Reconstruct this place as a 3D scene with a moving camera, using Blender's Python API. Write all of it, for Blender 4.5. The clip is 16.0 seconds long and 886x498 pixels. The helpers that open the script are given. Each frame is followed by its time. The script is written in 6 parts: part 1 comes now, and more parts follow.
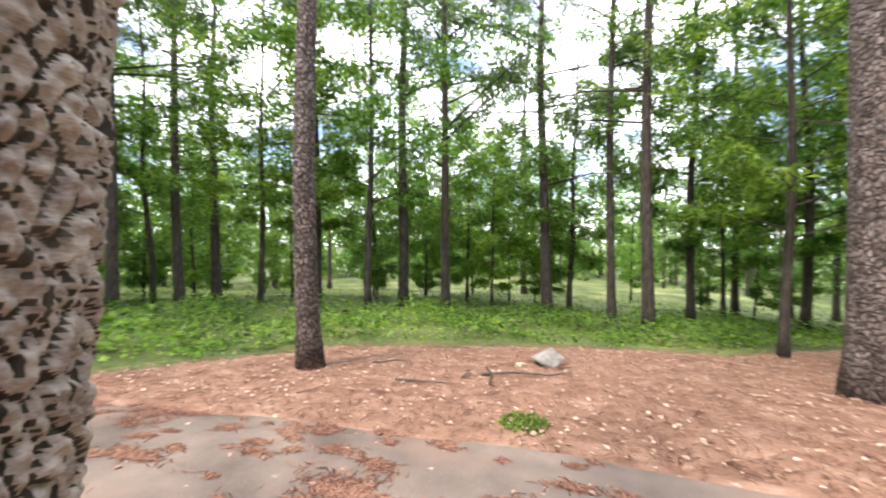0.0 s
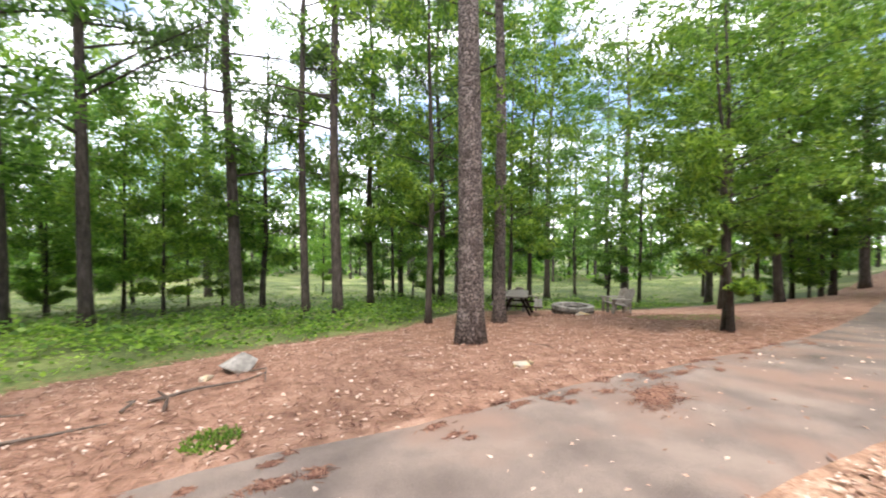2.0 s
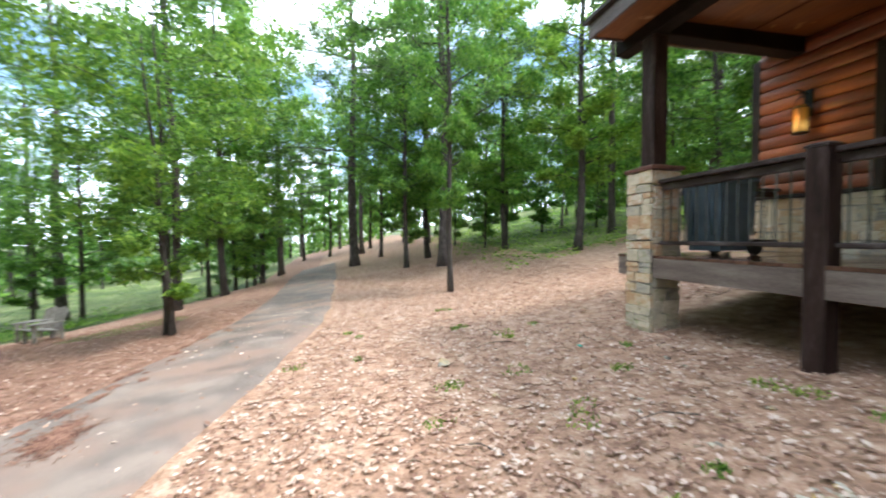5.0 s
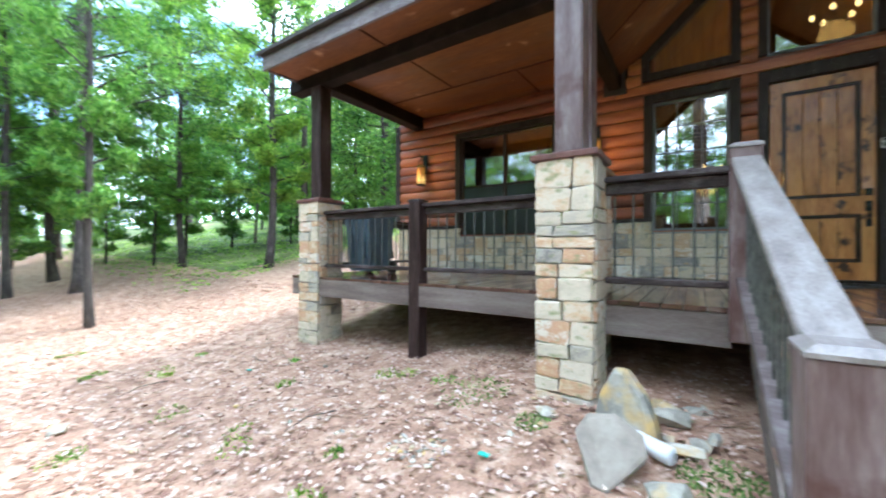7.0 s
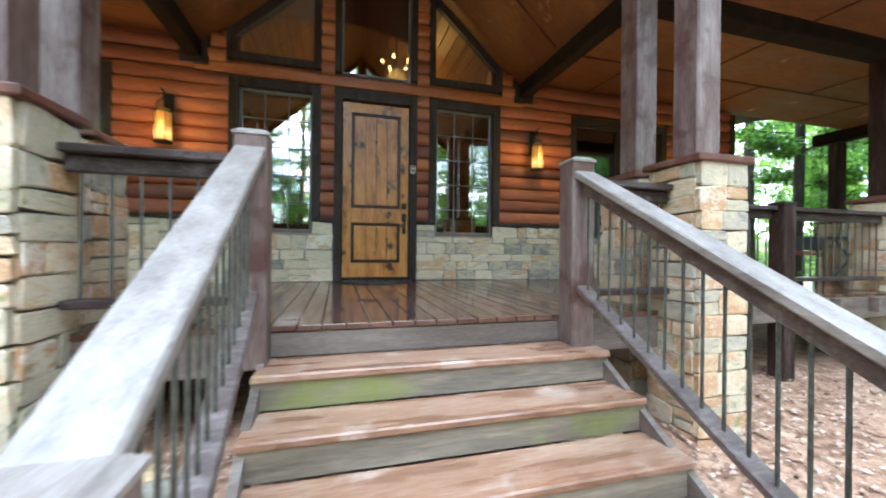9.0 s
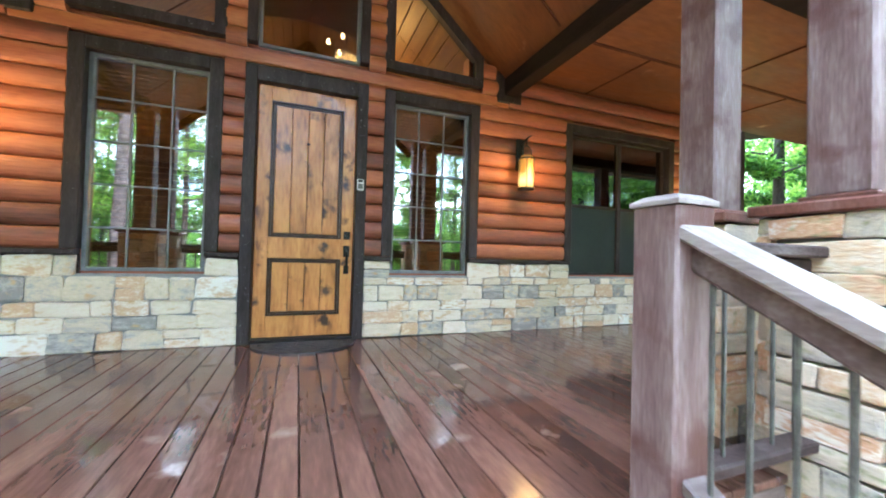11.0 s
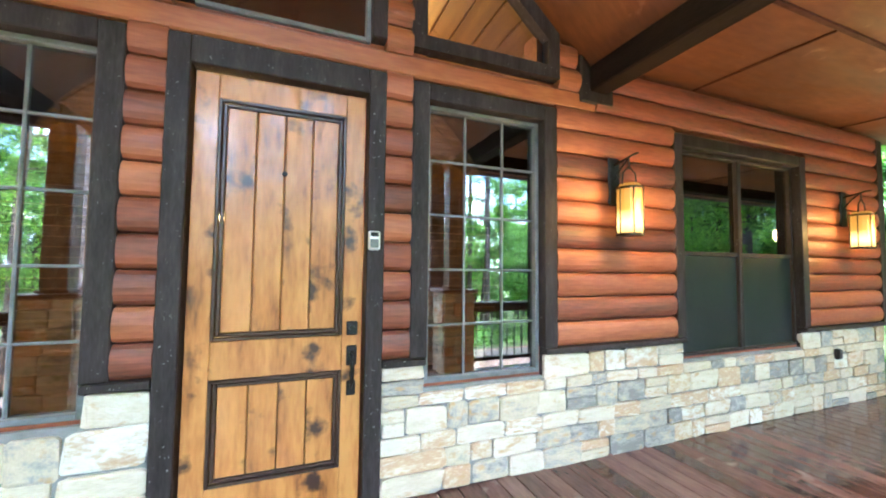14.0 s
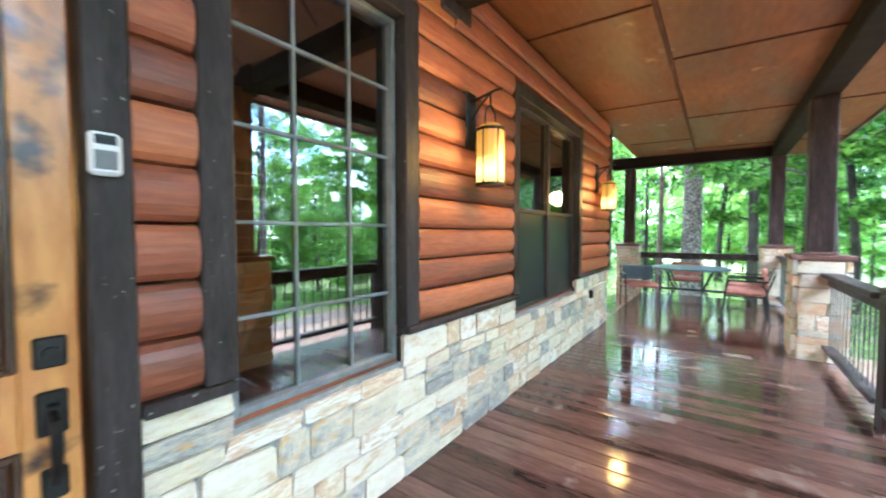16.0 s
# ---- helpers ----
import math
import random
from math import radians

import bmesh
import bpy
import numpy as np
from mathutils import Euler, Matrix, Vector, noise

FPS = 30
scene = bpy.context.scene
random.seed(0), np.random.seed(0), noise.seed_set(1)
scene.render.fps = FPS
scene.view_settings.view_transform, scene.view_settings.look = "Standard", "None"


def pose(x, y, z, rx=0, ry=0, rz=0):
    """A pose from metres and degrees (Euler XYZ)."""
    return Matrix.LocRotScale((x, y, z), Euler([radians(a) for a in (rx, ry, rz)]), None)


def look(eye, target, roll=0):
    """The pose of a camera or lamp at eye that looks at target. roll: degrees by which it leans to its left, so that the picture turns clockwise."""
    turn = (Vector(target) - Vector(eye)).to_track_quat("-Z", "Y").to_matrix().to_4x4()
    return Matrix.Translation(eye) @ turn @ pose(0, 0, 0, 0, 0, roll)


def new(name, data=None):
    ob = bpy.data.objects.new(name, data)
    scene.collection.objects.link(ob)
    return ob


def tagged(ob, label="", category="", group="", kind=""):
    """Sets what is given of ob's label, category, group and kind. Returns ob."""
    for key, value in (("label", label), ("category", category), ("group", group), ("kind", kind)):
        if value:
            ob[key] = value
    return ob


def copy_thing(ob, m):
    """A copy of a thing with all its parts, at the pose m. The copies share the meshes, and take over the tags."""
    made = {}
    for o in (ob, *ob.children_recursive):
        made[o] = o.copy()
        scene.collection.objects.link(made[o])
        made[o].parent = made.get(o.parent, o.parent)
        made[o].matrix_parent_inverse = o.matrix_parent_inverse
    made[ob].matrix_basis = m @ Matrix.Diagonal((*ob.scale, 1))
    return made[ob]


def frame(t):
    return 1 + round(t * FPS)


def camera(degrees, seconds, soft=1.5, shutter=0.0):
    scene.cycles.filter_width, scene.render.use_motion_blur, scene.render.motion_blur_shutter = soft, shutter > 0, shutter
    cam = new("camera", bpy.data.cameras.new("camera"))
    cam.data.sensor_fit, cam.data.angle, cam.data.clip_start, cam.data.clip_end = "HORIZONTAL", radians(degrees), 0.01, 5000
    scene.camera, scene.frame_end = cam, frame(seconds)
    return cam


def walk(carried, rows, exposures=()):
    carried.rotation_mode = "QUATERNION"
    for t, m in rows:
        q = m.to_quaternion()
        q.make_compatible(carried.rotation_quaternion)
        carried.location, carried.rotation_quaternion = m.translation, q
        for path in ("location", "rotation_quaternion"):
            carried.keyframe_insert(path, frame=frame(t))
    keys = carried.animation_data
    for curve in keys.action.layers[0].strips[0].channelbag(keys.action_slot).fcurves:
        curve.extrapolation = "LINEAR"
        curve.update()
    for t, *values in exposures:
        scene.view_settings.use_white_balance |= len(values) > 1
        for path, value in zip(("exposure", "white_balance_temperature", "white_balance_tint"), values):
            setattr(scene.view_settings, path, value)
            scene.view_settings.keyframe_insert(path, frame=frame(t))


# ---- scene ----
cam = camera(98.9, 16.0, soft=1.9, shutter=0.35)
PATH = [
    (0, (0.644, -0.747, 1.192), (0.266, 1.216, 1.159), 0.1),
    (0.5, (0.641, -0.781, 1.203), (0.705, 1.217, 1.144), 0.1),
    (1, (0.639, -0.825, 1.216), (1.097, 1.121, 1.154), 0.0),
    (1.5, (0.638, -0.824, 1.216), (1.445, 1.005, 1.156), 0.2),
    (2, (0.635, -0.867, 1.23), (1.725, 0.809, 1.176), 0.3),
    (2.5, (0.631, -0.925, 1.25), (1.97, 0.56, 1.201), 0.6),
    (3, (0.626, -1.014, 1.278), (2.194, 0.227, 1.234), 0.4),
    (3.5, (0.598, -1.168, 1.278), (2.34, -0.186, 1.246), 0.3),
    (4, (0.54, -1.294, 1.307), (2.445, -0.684, 1.276), 0.3),
    (4.5, (0.496, -1.395, 1.354), (2.496, -1.358, 1.318), 0.0),
    (4.7, (0.469, -1.43, 1.389), (2.46, -1.607, 1.34), -0.2),
    (6.8, (-0.018, -1.553, 1.58), (1.218, -3.125, 1.584), -0.0),
    (7, (-0.052, -1.586, 1.583), (1.059, -3.249, 1.588), 0.1),
    (7.5, (-0.221, -1.719, 1.577), (0.416, -3.614, 1.595), 0.1),
    (8, (-0.388, -1.854, 1.597), (-0.284, -3.852, 1.604), 0.3),
    (8.5, (-0.57, -2.097, 1.616), (-0.828, -4.08, 1.618), 0.5),
    (9, (-0.751, -2.422, 1.644), (-1.286, -4.349, 1.645), 0.6),
    (9.2, (-0.825, -2.573, 1.652), (-1.438, -4.477, 1.649), 0.8),
    (11.3, (-1.277, -3.98, 2.089), (-1.992, -5.847, 2.146), 1.4),
    (11.5, (-1.346, -4.111, 2.1), (-2.046, -5.982, 2.189), 0.9),
    (12, (-1.404, -4.398, 2.218), (-2.089, -6.273, 2.335), 0.8),
    (12.5, (-1.458, -4.642, 2.367), (-2.144, -6.517, 2.488), 0.8),
    (13, (-1.509, -4.878, 2.476), (-2.198, -6.751, 2.603), 0.8),
    (13.5, (-1.4, -5.166, 2.502), (-2.108, -7.031, 2.642), 0.7),
    (14, (-1.323, -5.404, 2.587), (-2.044, -7.266, 2.69), 0.6),
    (14.5, (-1.23, -5.656, 2.583), (-2.059, -7.476, 2.615), 0.6),
    (15, (-1.152, -5.885, 2.558), (-2.196, -7.591, 2.556), 0.5),
    (15.5, (-1.243, -6.097, 2.553), (-2.591, -7.574, 2.498), 0.3),
    (16, (-1.454, -6.306, 2.538), (-3.072, -7.479, 2.456), -0.0),
]
walk(cam, [(t, look(eye, target, roll)) for t, eye, target, roll in PATH],
     exposures=[(0.0, 1.66, 6850, 17), (2.5, 1.46, 6650, 16), (3.5, 1.34, 6450, 12), (4.7, 1.6, 6100, 8), (7.0, 2.65, 5300, 6), (9.0, 3.08, 5600, 6), (11.5, 4.27, 5200, 10), (14.0, 4.65, 5100, 9), (16.0, 4.55, 5050, 8)])

# ---- light ----
world = bpy.data.worlds.new("world")
scene.world = world
world.use_nodes = True
SUN_EL, SUN_AZ = radians(58), radians(215)


def build_world():
    nt = world.node_tree
    nt.nodes.clear()
    out = nt.nodes.new("ShaderNodeOutputWorld")
    bg = nt.nodes.new("ShaderNodeBackground")
    sky = nt.nodes.new("ShaderNodeTexSky")
    sky.sky_type = "NISHITA"
    sky.sun_disc = False
    sky.sun_elevation, sky.sun_rotation = SUN_EL, SUN_AZ
    tc = nt.nodes.new("ShaderNodeTexCoord")
    mp = nt.nodes.new("ShaderNodeMapping")
    mp.inputs["Scale"].default_value = (1.0, 1.0, 2.2)
    nz = nt.nodes.new("ShaderNodeTexNoise")
    nz.inputs["Scale"].default_value = 2.6
    nz.inputs["Detail"].default_value = 6
    nz.inputs["Roughness"].default_value = 0.55
    ramp = nt.nodes.new("ShaderNodeValToRGB")
    ramp.color_ramp.elements[0].position = 0.40
    ramp.color_ramp.elements[1].position = 0.60
    mix = nt.nodes.new("ShaderNodeMix")
    mix.data_type = "RGBA"
    mix.inputs["B"].default_value = (12.4, 13.1, 14.0, 1)
    nt.links.new(tc.outputs["Generated"], mp.inputs["Vector"])
    nt.links.new(mp.outputs["Vector"], nz.inputs["Vector"])
    nt.links.new(nz.outputs["Fac"], ramp.inputs["Fac"])
    nt.links.new(ramp.outputs["Color"], mix.inputs["Factor"])
    nt.links.new(sky.outputs["Color"], mix.inputs["A"])
    nt.links.new(mix.outputs["Result"], bg.inputs["Color"])
    bg.inputs["Strength"].default_value = 0.15
    nt.links.new(bg.outputs["Background"], out.inputs["Surface"])


build_world()
sun_data = bpy.data.lights.new("sun", "SUN")
sun_data.energy, sun_data.angle, sun_data.color = 1.4, radians(12), (1.0, 0.95, 0.86)
sun = new("sun", sun_data)
sun.matrix_world = look((0, 0, 30), (0 + 30 * math.sin(SUN_AZ) * -0.6, 30 * math.cos(SUN_AZ) * -0.6, 0))

# ---- materials ----
R = random.Random(7)


def mat(name, stops, scale=4.0, stretch=(1, 1, 1), rough=0.7, bump=0.3, fine=40.0, metal=0.0, rand="", rand_amt=0.5, detail=6,
        coat=0.0, rough2=None, translucent=0.0, bump_d=0.01, spot=None, hue=0.0):
    """Procedural surface: a colour ramp driven by coarse and fine noise; rand is 'object' or 'island'."""
    m = bpy.data.materials.new(name)
    m.use_nodes = True
    nt = m.node_tree
    b = nt.nodes["Principled BSDF"]
    tc = nt.nodes.new("ShaderNodeTexCoord")
    src = tc.outputs["Object"]
    if rand == "object":
        oi = nt.nodes.new("ShaderNodeObjectInfo")
        ad = nt.nodes.new("ShaderNodeVectorMath")
        ad.operation = "ADD"
        sc = nt.nodes.new("ShaderNodeMath")
        sc.operation = "MULTIPLY"
        sc.inputs[1].default_value = 53.0
        nt.links.new(oi.outputs["Random"], sc.inputs[0])
        nt.links.new(src, ad.inputs[0])
        nt.links.new(sc.outputs[0], ad.inputs[1])
        src = ad.outputs[0]
        rnd = oi.outputs["Random"]
    elif rand == "island":
        ge = nt.nodes.new("ShaderNodeNewGeometry")
        rnd = ge.outputs["Random Per Island"]
    mp = nt.nodes.new("ShaderNodeMapping")
    mp.inputs["Scale"].default_value = stretch
    nt.links.new(src, mp.inputs["Vector"])
    n1 = nt.nodes.new("ShaderNodeTexNoise")
    n1.inputs["Scale"].default_value = scale
    n1.inputs["Detail"].default_value = detail
    n2 = nt.nodes.new("ShaderNodeTexNoise")
    n2.inputs["Scale"].default_value = fine
    n2.inputs["Detail"].default_value = 4
    for n in (n1, n2):
        nt.links.new(mp.outputs["Vector"], n.inputs["Vector"])
    add = nt.nodes.new("ShaderNodeMath")
    add.operation = "MULTIPLY_ADD"
    add.inputs[1].default_value = 0.35
    nt.links.new(n2.outputs["Fac"], add.inputs[0])
    hs = nt.nodes.new("ShaderNodeMath")
    hs.operation = "MULTIPLY"
    hs.inputs[1].default_value = 0.65
    nt.links.new(n1.outputs["Fac"], hs.inputs[0])
    nt.links.new(hs.outputs[0], add.inputs[2])
    val = add.outputs[0]
    if rand:
        mm = nt.nodes.new("ShaderNodeMapRange")
        mm.inputs["To Min"].default_value = -rand_amt * 0.5
        mm.inputs["To Max"].default_value = rand_amt * 0.5
        nt.links.new(rnd, mm.inputs["Value"])
        a2 = nt.nodes.new("ShaderNodeMath")
        nt.links.new(val, a2.inputs[0])
        nt.links.new(mm.outputs[0], a2.inputs[1])
        val = a2.outputs[0]
    ramp = nt.nodes.new("ShaderNodeValToRGB")
    el = ramp.color_ramp.elements
    while len(el) < len(stops):
        el.new(0.5)
    for e, (p, c) in zip(el, stops):
        e.position, e.color = p, (*c, 1)
    nt.links.new(val, ramp.inputs["Fac"])
    col = ramp.outputs["Color"]
    if spot:
        (sscale, lo, hi, scol) = spot
        n3 = nt.nodes.new("ShaderNodeTexNoise")
        n3.inputs["Scale"].default_value = sscale
        n3.inputs["Detail"].default_value = 5
        nt.links.new(src, n3.inputs["Vector"])
        r3 = nt.nodes.new("ShaderNodeMapRange")
        r3.inputs["From Min"].default_value, r3.inputs["From Max"].default_value = lo, hi
        nt.links.new(n3.outputs["Fac"], r3.inputs["Value"])
        mx = nt.nodes.new("ShaderNodeMix")
        mx.data_type = "RGBA"
        mx.inputs["B"].default_value = (*scol, 1)
        nt.links.new(r3.outputs[0], mx.inputs["Factor"])
        nt.links.new(col, mx.inputs["A"])
        col = mx.outputs["Result"]
    if hue:
        # every plant its own tint
        ob = nt.nodes.new("ShaderNodeObjectInfo")
        tr = nt.nodes.new("ShaderNodeValToRGB")
        te = tr.color_ramp.elements
        te.new(0.5)
        for e, (p, c) in zip(te, ((0.0, (.62, .74, .72)), (.5, (1, 1, 1)), (1.0, (1.55, 1.22, .85)))):
            e.position, e.color = p, (*c, 1)
        mt = nt.nodes.new("ShaderNodeMix")
        mt.data_type, mt.blend_type = "RGBA", "MULTIPLY"
        mt.inputs["Factor"].default_value = hue
        nt.links.new(ob.outputs["Random"], tr.inputs["Fac"])
        nt.links.new(col, mt.inputs["A"])
        nt.links.new(tr.outputs["Color"], mt.inputs["B"])
        col = mt.outputs["Result"]
    nt.links.new(col, b.inputs["Base Color"])
    b.inputs["Metallic"].default_value = metal
    b.inputs["Coat Weight"].default_value = coat
    if rough2 is None:
        b.inputs["Roughness"].default_value = rough
    else:
        rr = nt.nodes.new("ShaderNodeMapRange")
        rr.inputs["From Min"].default_value, rr.inputs["From Max"].default_value = 0.4, 0.6
        rr.inputs["To Min"].default_value, rr.inputs["To Max"].default_value = rough, rough2
        nt.links.new(n1.outputs["Fac"], rr.inputs["Value"])
        nt.links.new(rr.outputs[0], b.inputs["Roughness"])
    if bump:
        bp = nt.nodes.new("ShaderNodeBump")
        bp.inputs["Strength"].default_value = bump
        bp.inputs["Distance"].default_value = bump_d
        nt.links.new(add.outputs[0], bp.inputs["Height"])
        nt.links.new(bp.outputs["Normal"], b.inputs["Normal"])
    if translucent:
        out = nt.nodes["Material Output"]
        tr = nt.nodes.new("ShaderNodeBsdfTranslucent")
        ms = nt.nodes.new("ShaderNodeMixShader")
        ms.inputs["Fac"].default_value = translucent
        nt.links.new(col, tr.inputs["Color"])
        nt.links.new(b.outputs[0], ms.inputs[1])
        nt.links.new(tr.outputs[0], ms.inputs[2])
        nt.links.new(ms.outputs[0], out.inputs["Surface"])
    return m


def ramp3(a, b, c, lo=0.3, hi=0.7):
    return [(lo, a), ((lo + hi) / 2, b), (hi, c)]


def glow(name, colour, strength):
    m = bpy.data.materials.new(name)
    m.use_nodes = True
    b = m.node_tree.nodes["Principled BSDF"]
    b.inputs["Base Color"].default_value = (0.8, 0.6, 0.3, 1)
    b.inputs["Emission Color"].default_value = (*colour, 1)
    b.inputs["Emission Strength"].default_value = strength
    return m


def glass(name, tint=(1, 1, 1)):
    m = bpy.data.materials.new(name)
    m.use_nodes = True
    nt = m.node_tree
    nt.nodes.clear()
    out = nt.nodes.new("ShaderNodeOutputMaterial")
    tr = nt.nodes.new("ShaderNodeBsdfTransparent")
    tr.inputs["Color"].default_value = (*tint, 1)
    gl = nt.nodes.new("ShaderNodeBsdfGlossy")
    gl.inputs["Roughness"].default_value = 0.01
    fr = nt.nodes.new("ShaderNodeFresnel")
    fr.inputs["IOR"].default_value = 2.0
    ms = nt.nodes.new("ShaderNodeMixShader")
    ad = nt.nodes.new("ShaderNodeMath")
    ad.operation = "MULTIPLY_ADD"
    ad.use_clamp = True
    ad.inputs[1].default_value, ad.inputs[2].default_value = 1.0, 0.20
    nt.links.new(fr.outputs[0], ad.inputs[0])
    nt.links.new(ad.outputs[0], ms.inputs["Fac"])
    nt.links.new(tr.outputs[0], ms.inputs[1])
    nt.links.new(gl.outputs[0], ms.inputs[2])
    nt.links.new(ms.outputs[0], out.inputs["Surface"])
    return m


M_STONE = mat("cream_field_stone", [(0.02, (0.24, 0.215, 0.185)), (0.12, (0.38, 0.34, 0.285)), (0.24, (0.54, 0.44, 0.30)), (0.42, (0.63, 0.52, 0.37)), (0.56, (0.68, 0.59, 0.46)),
                              (0.68, (0.60, 0.45, 0.28)), (0.78, (0.50, 0.30, 0.16)), (0.88, (0.60, 0.46, 0.31)), (0.97, (0.72, 0.66, 0.56))],
              scale=2.4, stretch=(1, 1, 1.2), rough=0.65, bump=0.5, fine=12, rand="object", rand_amt=0.95, bump_d=0.014, spot=(3.0, 0.58, 0.74, (0.50, 0.31, 0.13)))
M_PIERSTONE = mat("tan_pier_stone", [(0.04, (0.20, 0.18, 0.16)), (0.13, (0.36, 0.32, 0.26)), (0.38, (0.50, 0.42, 0.30)), (0.54, (0.60, 0.51, 0.38)),
                              (0.68, (0.54, 0.38, 0.23)), (0.80, (0.46, 0.25, 0.13)), (0.93, (0.62, 0.55, 0.44))],
              scale=1.8, rough=0.75, bump=0.7, fine=9, rand="object", rand_amt=0.8, bump_d=0.02, spot=(2.6, 0.58, 0.74, (0.22, 0.23, 0.10)))
M_SEAM = mat("dark_seam_batten", ramp3((0.03, 0.010, 0.006), (0.07, 0.025, 0.014), (0.12, 0.05, 0.03)), scale=3, rough=0.6, bump=0.2)
M_DKPOST = mat("dark_stained_post", ramp3((0.012, 0.007, 0.006), (0.035, 0.020, 0.017), (0.085, 0.058, 0.052)), scale=3.5, stretch=(4, 4, 0.6), rough=0.5, bump=0.8, fine=25)
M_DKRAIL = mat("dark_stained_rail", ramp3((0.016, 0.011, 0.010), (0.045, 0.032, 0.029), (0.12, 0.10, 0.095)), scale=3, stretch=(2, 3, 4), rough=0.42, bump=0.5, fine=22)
M_MORTAR = mat("mortar", ramp3((0.17, 0.16, 0.145), (0.24, 0.23, 0.21), (0.31, 0.295, 0.27)), scale=6, rough=0.95, bump=0.6)
M_LOG = mat("log_siding_stain", ramp3((0.09, 0.03, 0.016), (0.25, 0.068, 0.026), (0.42, 0.14, 0.05), 0.25, 0.75), scale=1.6, stretch=(0.7, 5, 5), rough=0.42,
            rough2=0.6, bump=0.35, fine=14, rand="object", rand_amt=0.4)
M_GABLE = mat("upper_log_stain", ramp3((0.16, 0.05, 0.015), (0.33, 0.10, 0.03), (0.48, 0.18, 0.05), 0.25, 0.75), scale=1.6, stretch=(0.7, 5, 5), rough=0.45, bump=0.3,
              fine=14, rand="object", rand_amt=0.2)
M_TRIM = mat("dark_trim_paint", ramp3((0.020, 0.015, 0.013), (0.038, 0.029, 0.026), (0.066, 0.052, 0.046)), scale=5, stretch=(3, 3, 0.6), rough=0.5, bump=0.35, fine=30,
             spot=(55, 0.68, 0.74, (0.3, 0.28, 0.26)))
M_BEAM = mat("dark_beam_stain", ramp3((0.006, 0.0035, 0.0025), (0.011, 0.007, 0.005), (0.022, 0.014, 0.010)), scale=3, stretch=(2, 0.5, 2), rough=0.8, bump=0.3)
M_POST = mat("weathered_post", ramp3((0.07, 0.033, 0.028), (0.145, 0.095, 0.085), (0.25, 0.20, 0.19)), scale=3.5, stretch=(4, 4, 0.6), rough=0.5, bump=0.9, fine=25,
             spot=(4.5, 0.54, 0.66, (0.075, 0.03, 0.024)))
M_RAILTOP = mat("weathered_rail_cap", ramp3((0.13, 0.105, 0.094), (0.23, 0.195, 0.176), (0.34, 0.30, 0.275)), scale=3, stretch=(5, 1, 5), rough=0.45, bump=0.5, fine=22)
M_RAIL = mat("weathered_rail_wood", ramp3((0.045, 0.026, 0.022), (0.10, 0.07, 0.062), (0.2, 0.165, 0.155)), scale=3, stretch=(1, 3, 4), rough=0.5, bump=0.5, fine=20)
M_REBAR = mat("weathered_rebar", ramp3((0.03, 0.028, 0.025), (0.075, 0.075, 0.065), (0.13, 0.14, 0.11)), scale=20, rough=0.55, metal=0.35, bump=0.4, fine=120)
M_DECK = mat("wet_deck_stain", ramp3((0.045, 0.020, 0.014), (0.098, 0.047, 0.033), (0.17, 0.088, 0.062)), scale=1.8, stretch=(3, 0.5, 1), rough=0.03, rough2=0.2, bump=0.15,
             fine=18, rand="object", rand_amt=0.2, spot=(2.3, 0.64, 0.72, (0.26, 0.19, 0.15)))
M_STEP = mat("worn_step_stain", ramp3((0.14, 0.066, 0.038), (0.29, 0.155, 0.095), (0.48, 0.35, 0.26), 0.3, 0.70), scale=2.2, stretch=(0.6, 4, 2), rough=0.2, rough2=0.5,
             bump=0.4, fine=15, spot=(4, 0.6, 0.7, (0.45, 0.33, 0.26)))
M_RISER = mat("weathered_riser", ramp3((0.085, 0.066, 0.052), (0.20, 0.158, 0.12), (0.33, 0.27, 0.21)), scale=2.5, stretch=(0.5, 3, 4), rough=0.7, bump=0.5,
              fine=18, spot=(1.8, 0.54, 0.68, (0.21, 0.22, 0.06)))
M_FASCIA = mat("deck_skirt_wood", ramp3((0.06, 0.04, 0.033), (0.135, 0.10, 0.082), (0.22, 0.18, 0.155)), scale=2.5, stretch=(0.5, 3, 4), rough=0.7, bump=0.4)
M_SOFFIT = mat("stained_soffit_plywood", ramp3((0.085, 0.025, 0.006), (0.145, 0.050, 0.012), (0.225, 0.088, 0.023)), scale=1.3, stretch=(0.6, 2, 1), rough=0.5, rough2=0.7,
               bump=0.15, fine=10, spot=(3.5, 0.66, 0.78, (0.42, 0.24, 0.12)))
M_DOOR = mat("knotty_alder_door", ramp3((0.08, 0.028, 0.008), (0.42, 0.155, 0.032), (0.57, 0.25, 0.06), 0.28, 0.6), scale=2.2, stretch=(4, 4, 0.9), rough=0.3, rough2=0.45,
             bump=0.2, fine=9, coat=0.2, rand="object", rand_amt=0.06, spot=(5, 0.60, 0.69, (0.05, 0.02, 0.01)))
M_DOORDARK = mat("dark_door_moulding", ramp3((0.02, 0.01, 0.006), (0.045, 0.022, 0.012), (0.08, 0.04, 0.02)), scale=4, rough=0.35, bump=0.2)
for dull in (M_BEAM, M_TRIM, M_DKPOST, M_DKRAIL, M_SEAM):
    dull.node_tree.nodes["Principled BSDF"].inputs["Specular IOR Level"].default_value = 0.14
M_BLACK = mat("black_iron", ramp3((0.012, 0.011, 0.010), (0.02, 0.019, 0.018), (0.04, 0.038, 0.035)), scale=15, rough=0.45, metal=0.6, bump=0.2)
M_GLASS = glass("window_glass", (0.72, 0.74, 0.70))
